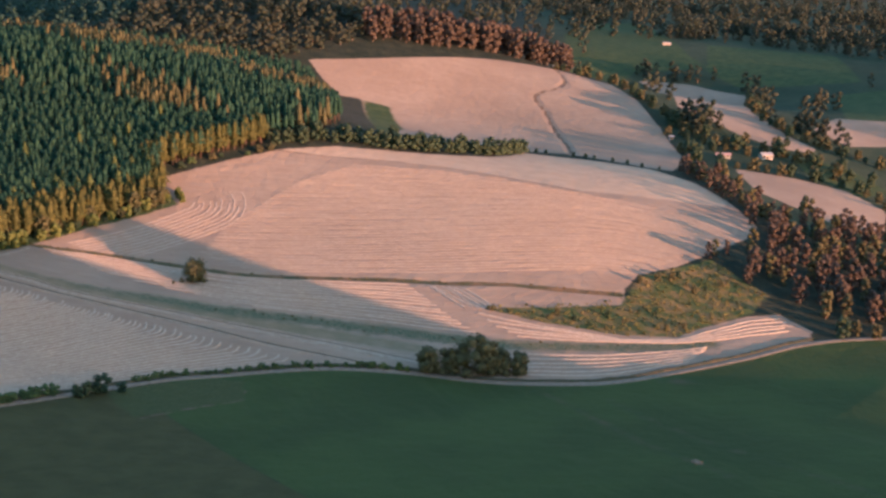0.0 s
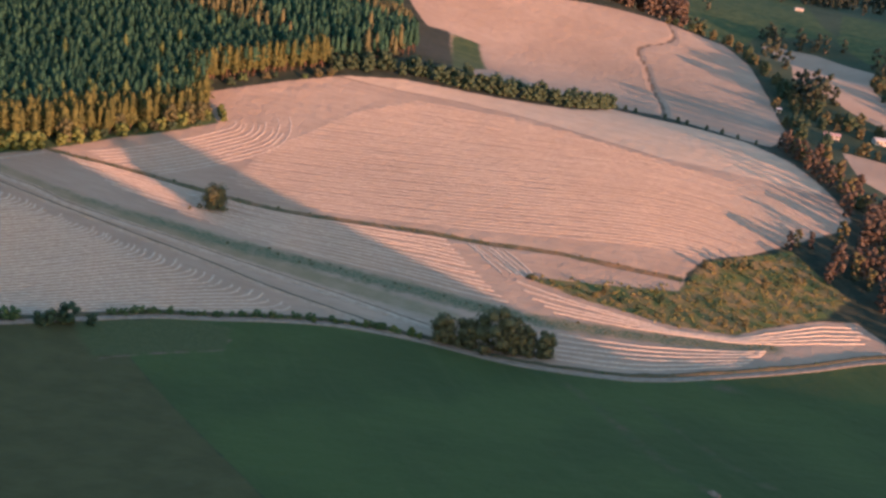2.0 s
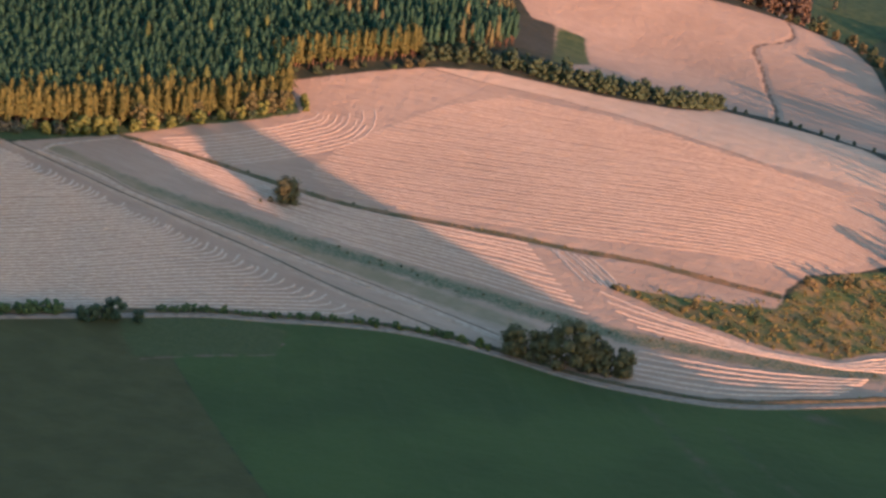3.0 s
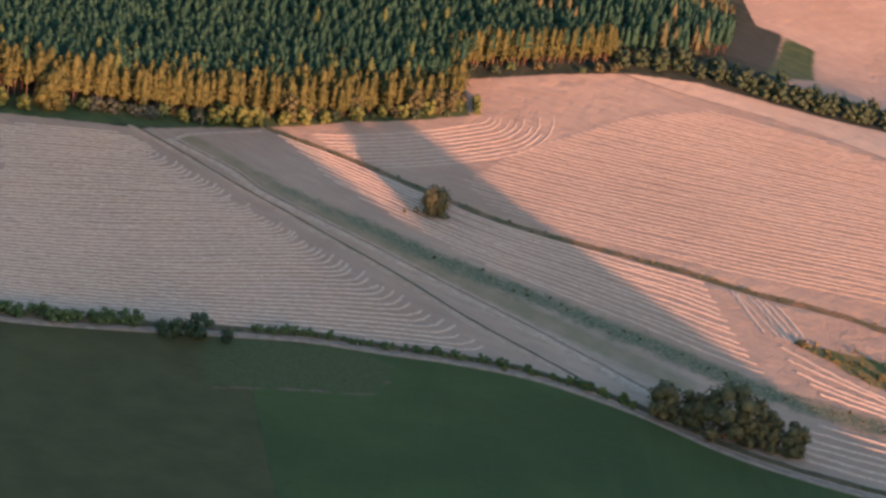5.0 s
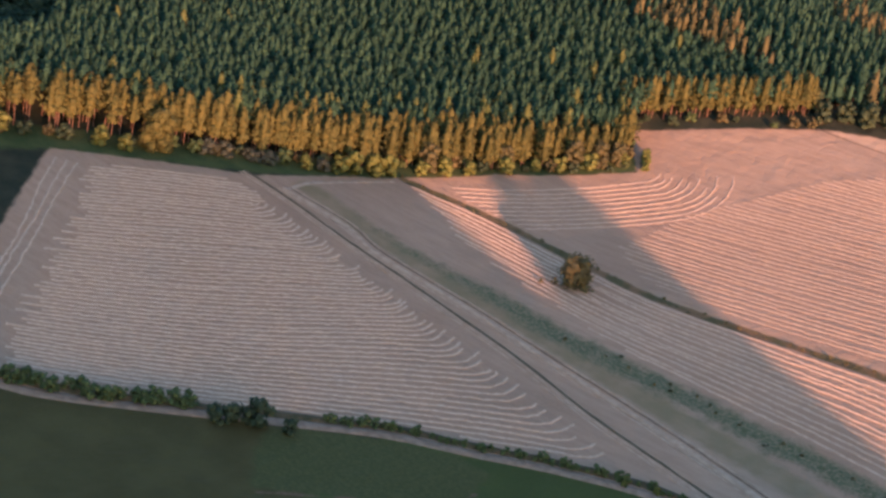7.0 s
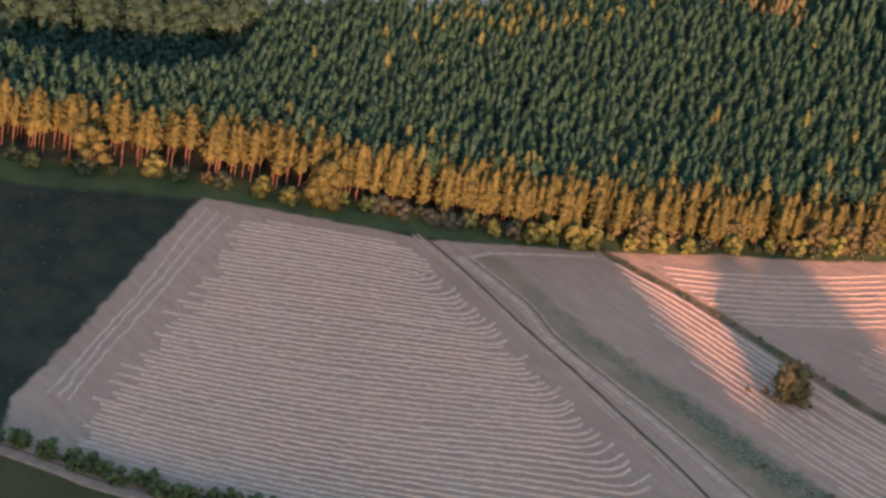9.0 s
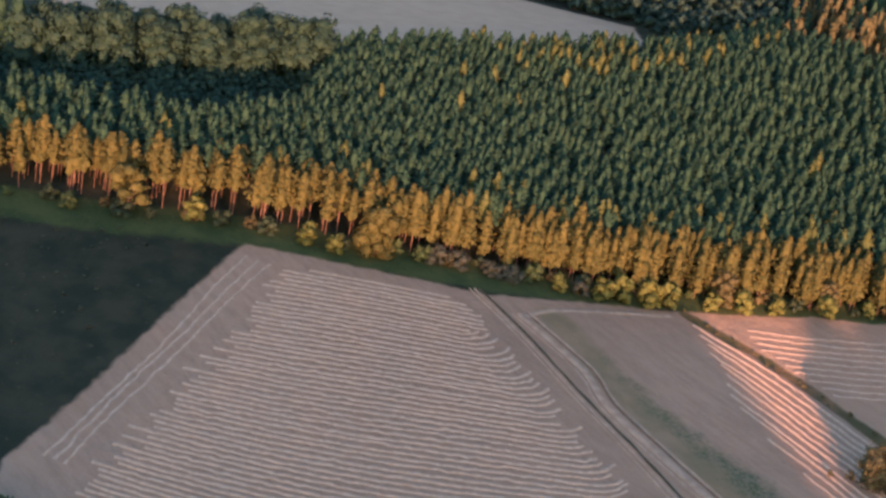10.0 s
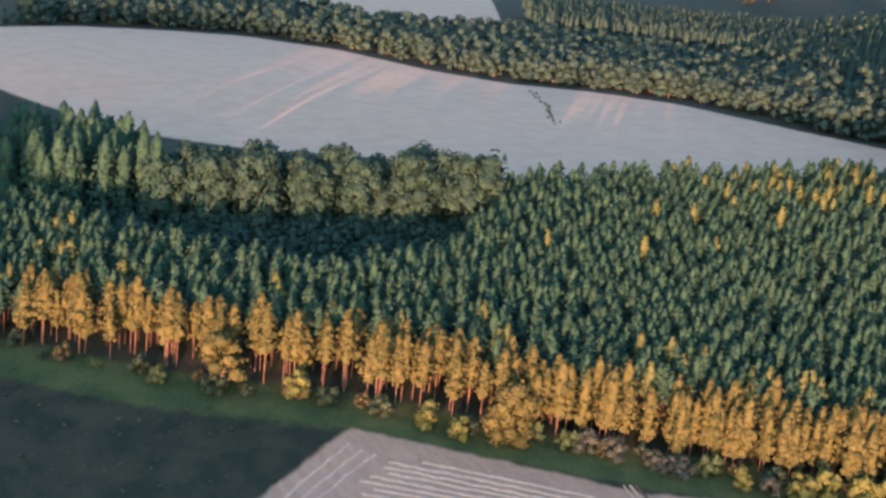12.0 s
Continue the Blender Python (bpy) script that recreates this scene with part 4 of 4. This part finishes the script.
plant(green, gp, [0.8] * 4 + list(rng.uniform(0.7, 1.3, 26)) + [0.95, 0.7, 0.7, 0.7, 0.45, 0.5, 0.4, 0.4, 0.4] + list(rng.uniform(0.6, 1.0, 9)), rng)
hedge_lines = ([(88, 1099), (128, 1086), (146, 1036), (158, 990), (166, 950), (160, 900), (158, 860)], [(170, 945), (186, 912), (214, 918), (240, 905), (264, 882)],
               [(150, 822), (153, 792), (160, 748), (172, 716), (196, 700)], [(286, 1303), (238, 1051), (249, 985), (268, 955), (300, 930)], [(186, 860), (222, 858), (256, 845), (268, 806)])
hedge_spots = [(x + rng.normal(0, 2.4), y + rng.normal(0, 4.0)) for line in hedge_lines for x, y in bend(line, 6.0)]
plant(green, hedge_spots, rng.uniform(0.4, 0.95, len(hedge_spots)), rng)
wedge_p = [(22, 570), (30, 569), (38, 569), (50, 570), (57, 566), (63, 564), (78, 567), (86, 577), (96, 563), (110, 590), (93, 577), (104, 566), (70, 560), (120, 606), (128, 612), (72, 572), (46, 566)]
plant(green, wedge_p, rng.uniform(0.16, 0.36, len(wedge_p)), rng)
drop(green)

# far woods
low_lump = [tri(broad_parts(462 + k, 10.0, 5.2, 6, 66, 0.04, 1.45, 1)) for k in range(4)]
slim = [tri(broad_parts(466 + k, 20.0, 4.2, 9, 150, 0.08, 1.5, 2)) for k in range(4)]
spire = [tri(pine_parts(472 + k, 15.0, 0.3, 2.4, 36)) for k in range(4)]
cheap = [tri(broad_parts(476 + k, 13.0 + 4 * (k % 2), 4.6, 7, 63, 0.03, 1.35, 1)) for k in range(4)]
pw = scatter([(-97, 737), (-70, 757), (-62, 805), (-82, 905), (-102, 978), (-230, 980), (-300, 840), (-305, 737), (-200, 737)], 4.8, rng, 0.6, 0.98)
clump = np.sin(pw[:, 0] / 17 + 2 * np.sin(pw[:, 1] / 31)) + np.sin(pw[:, 1] / 23 + 1.3) + rng.normal(0, 0.5, len(pw)) > 0.75
merged("upper_pine_wood", spire, pw[~clump], rng.uniform(0.85, 1.05, int((~clump).sum())), [M_PINE_BARK, M_PINE], "pine plantation climbing the slope behind the hill", "trees", rng)
merged("upper_mixed_wood", spire, pw[clump], rng.uniform(0.95, 1.25, int(clump.sum())), [M_PINE_BARK, M_PINE_PALE], "taller olive-brown trees scattered through the upper wood", "trees", rng)
cp = scatter([(-62, 1066), (-20, 1076), (40, 1104), (96, 1118), (104, 1150), (30, 1140), (-70, 1100)], 7.5, rng, 0.7)
merged("crest_wood", slim, cp, rng.uniform(0.9, 1.25, len(cp)), [M_BARK, M_LEAF_RUST], "row of tall brown-lit trees behind the upper field", "trees", rng)
bp = scatter([(-140, 985), (-108, 1030), (-64, 1072), (-70, 1130), (60, 1180), (60, 1420), (-300, 1500), (-700, 1400), (-800, 1000), (-560, 800), (-420, 745), (-318, 716), (-300, 840), (-230, 980)], 11.5, rng, 0.8)
bp = bp[np.maximum(inside(FAR_A, bp[:, 0], bp[:, 1]), inside(FAR_B, bp[:, 0], bp[:, 1])) < -8]
west = bp[:, 0] < -250
bp = bp[~west | (rng.random(len(bp)) < 0.55)]
west = bp[:, 0] < -250
merged("back_wood", cheap, bp[~west], rng.uniform(0.8, 1.25, int((~west).sum())), [M_BARK, M_LEAF_MIXED], "mixed wood on the slopes behind the pines", "trees", rng)
merged("west_wood", cheap, bp[west], rng.uniform(0.8, 1.25, int(west.sum())), [M_BARK, M_LEAF_HAZY], "blue-green haze-toned wood on the slope beyond the fields", "trees", rng)
fb = scatter([(-683, 474), (-704, 515), (-707, 562), (-700, 602), (-660, 642), (-589, 666), (-551, 690), (-532, 724), (-499, 748), (-434, 759), (-383, 758), (-345, 744), (-300, 738), (-296, 772), (-369, 792), (-499, 862), (-599, 885), (-679, 866), (-737, 821), (-751, 780), (-776, 694), (-823, 678), (-908, 643), (-825, 539)], 7.0, rng, 0.8)
merged("field_belt", low_lump, fb, rng.uniform(0.7, 1.25, len(fb)), [M_BARK, M_LEAF_HAZY], "green tree belt between two stubble fields", "trees", rng)
fw = scatter([(-752, 798), (-743, 831), (-690, 884), (-611, 907), (-366, 780), (-310, 772), (-300, 840), (-421, 961), (-924, 1125), (-965, 907)], 6.8, rng, 0.7)
merged("far_pine_wood", spire, fw, rng.uniform(1.0, 1.3, len(fw)), [M_PINE_BARK, M_LEAF_HAZY], "pine wood beyond the far stubble field", "trees", rng)
vp = []
for _ in range(140):
    cx, cy = rng.uniform(110, 900), rng.uniform(850, 2300)
    n = int(rng.integers(6, 26))
    run = rng.uniform(0, math.pi)
    along = rng.normal(0, 34, n)
    vp += [(cx + a * math.cos(run) + rng.normal(0, 6), cy + a * math.sin(run) + rng.normal(0, 6)) for a in along]
vp = np.array(vp)
bare = np.maximum.reduce([inside(p, vp[:, 0], vp[:, 1]) for p in (UPPER, RIGHT_A, RIGHT_B, RIGHT_C, MEADOW_A, MEADOW_B, MEADOW_C, MEADOW_D, MEADOW_E)])
vp = vp[(bare < -4) & (vp[:, 0] > 175 - 0.03 * (vp[:, 1] - 800))]
merged("valley_woods", cheap, vp, rng.uniform(0.7, 1.3, len(vp)), [M_BARK, M_LEAF_MIXED], "scattered trees and copses in the far valley", "trees", rng)
hill_p = scatter([(-700, 1420), (-300, 1510), (60, 1430), (110, 1150), (150, 1500), (900, 2300), (900, 3000), (-1500, 3000), (-1500, 1400)], 44.0, rng, 0.9)
merged("hill_woods", cheap, hill_p, rng.uniform(1.0, 1.7, len(hill_p)), [M_BARK, M_LEAF_MIXED], "wooded hills in the far distance", "trees", rng)

# weeds on the dark fallow ground
wp = scatter([(-300, 405), (-240, 480), (-190, 405), (-300, 310), (-400, 300)], 3.4, rng, 1.0)
wp = wp[rng.random(len(wp)) < 0.3]
merged("fallow_weeds", [tri(broad_parts(480 + k, 0.8, 0.7, 3, 24, 0.02, 0.4, 2)) for k in range(3)], wp, rng.uniform(0.35, 0.95, len(wp)), [M_BARK, M_LEAF_GREY], "sparse weeds on dark fallow ground", "weeds", rng)
tp = [(x + rng.normal(0, 1.4), y + rng.normal(0, 1.4)) for x, y in STRIP[16:]] + [(x + rng.normal(0, 0.7), y + rng.normal(0, 0.7)) for x, y in DITCH] + [(-520 + 84 * f + rng.normal(0, 1.2), 679 - 34 * f + rng.normal(0, 1.2)) for f in np.arange(0, 1, 0.025)]
merged("ditch_weeds", [tri(broad_parts(484 + k, 0.7, 0.6, 3, 24, 0.02, 0.35, 2)) for k in range(3)], tp, rng.uniform(0.4, 1.2, len(tp)), [M_BARK, M_LEAF_OLIVE], "tufts of weeds along the ditch and grass strip", "weeds", rng)
gp2 = scatter([(16, 573), (60, 581), (82, 591), (92, 613), (112, 627), (128, 638), (148, 610), (136, 588), (112, 569), (100, 557), (76, 554), (38, 563)], 2.6, rng, 1.0)
merged("bank_weeds", [tri(broad_parts(488 + k, 1.0, 0.9, 3, 30, 0.02, 0.45, 2)) for k in range(3)], gp2, rng.uniform(0.3, 1.0, len(gp2)), [M_BARK, M_LEAF_BANK], "tall weeds and brambles on the uncut bank", "weeds", rng)

bm = bmesh.new()
bmesh.ops.create_icosphere(bm, subdivisions=3, radius=1.0)
for q in bm.verts:
    q.co = Vector((2.2 * q.co.x, 1.3 * q.co.y, 0.9 * max(-0.3, q.co.z))) * (1 + 0.16 * math.sin(5 * q.co.x + 2) * math.cos(4 * q.co.y + q.co.z))
heap = bpy.data.meshes.new("soil_heap")
bm.to_mesh(heap)
bm.free()
heap.materials.append(M_RUT)
tagged(new("soil_heap", heap), "small heap of reddish soil on the green crop", "heap").matrix_basis = stand(79, 393, -60)

# ---- farm buildings ----


def box(x0, x1, y0, y1, z0, z1):
    v = [(x, y, z) for z in (z0, z1) for y in (y0, y1) for x in (x0, x1)]
    return v, [(0, 2, 3, 1), (4, 5, 7, 6), (0, 1, 5, 4), (2, 6, 7, 3), (0, 4, 6, 2), (1, 3, 7, 5)]


def farm_house(name, at, turn, long, deep, high, roof_mat, wall_mat, label):
    root = tagged(new(name), label, "house")
    root.matrix_basis = stand(*at, turn)
    hang("wall", mesh_of("wall", *box(-long / 2, long / 2, -deep / 2, deep / 2, -1.0, high), [wall_mat]), root)
    e, r = 0.5, deep * 0.3
    v = [(sx * (long / 2 + e), sy * (deep / 2 + e), high - 0.12 + dz) for dz in (0, 0.16) for sx in (-1, 1) for sy in (-1, 1)]
    v += [(sx * (long / 2 + e), 0, high + r + dz) for dz in (0, 0.16) for sx in (-1, 1)]
    f = [(4, 6, 11, 10), (5, 10, 11, 7), (0, 8, 9, 2), (1, 3, 9, 8), (0, 2, 6, 4), (1, 5, 7, 3), (0, 4, 10, 8), (1, 8, 10, 5), (2, 9, 11, 6), (3, 7, 11, 9)]
    hang("roof", mesh_of("roof", v, f, [roof_mat]), root)
    gable = [(sx * long / 2, sy * deep / 2, high) for sx in (-1, 1) for sy in (-1, 1)] + [(sx * long / 2, 0, high + r - 0.1) for sx in (-1, 1)]
    hang("gable", mesh_of("gable", gable, [(0, 1, 4), (2, 5, 3)], [wall_mat]), root)
    door = hang("door", mesh_of("door", *box(-0.5, 0.5, -deep / 2 - 0.06, -deep / 2 + 0.05, 0, 2.05), [M_WOOD]), root, "dark wooden door")
    hang("handle", mesh_of("handle", *box(0.34, 0.42, -deep / 2 - 0.12, -deep / 2 - 0.06, 0.98, 1.1), [M_ROOF_PALE]), door, "small metal handle")
    for sx in (-0.3, 0.3):
        window = hang("window", mesh_of("window", *box(sx * long - 0.6, sx * long + 0.6, -deep / 2 - 0.05, -deep / 2 + 0.05, 1.0, 2.2), [M_WOOD]), root, "small wooden-framed window")
        for k in (-1, 1):
            hang("pane", mesh_of("pane", *box(sx * long + 0.28 * k - 0.24, sx * long + 0.28 * k + 0.24, -deep / 2 - 0.058, -deep / 2 - 0.045, 1.08, 2.12), [M_PANE]), window, "dark glass pane")
        hang("sill", mesh_of("sill", *box(sx * long - 0.68, sx * long + 0.68, -deep / 2 - 0.14, -deep / 2 - 0.001, 0.92, 1.0), [wall_mat]), window)
    return root


farm_house("farm_house", (212, 903), 20, 8, 5, 2.6, M_ROOF_PALE, M_WALL, "small farmhouse with pale metal roof among trees")
farm_house("farm_shed", (181, 889), -5, 9, 4, 2.2, M_ROOF_PINK, M_WALL, "long low shed with faded reddish roof")
farm_house("field_hut", (84, 1102), 10, 2.6, 2.4, 2.2, M_ROOF_PALE, M_WALL, "small white hut at the top of the field")
farm_house("water_hut", (153, 930), 10, 2.6, 2.4, 2.2, M_ROOF_PALE, M_WALL, "small white hut beside the hedge")
farm_house("long_barn", (241, 1540), 15, 9, 3, 2.1, M_ROOF_PALE, M_WALL, "long white-roofed barn in the far meadow")
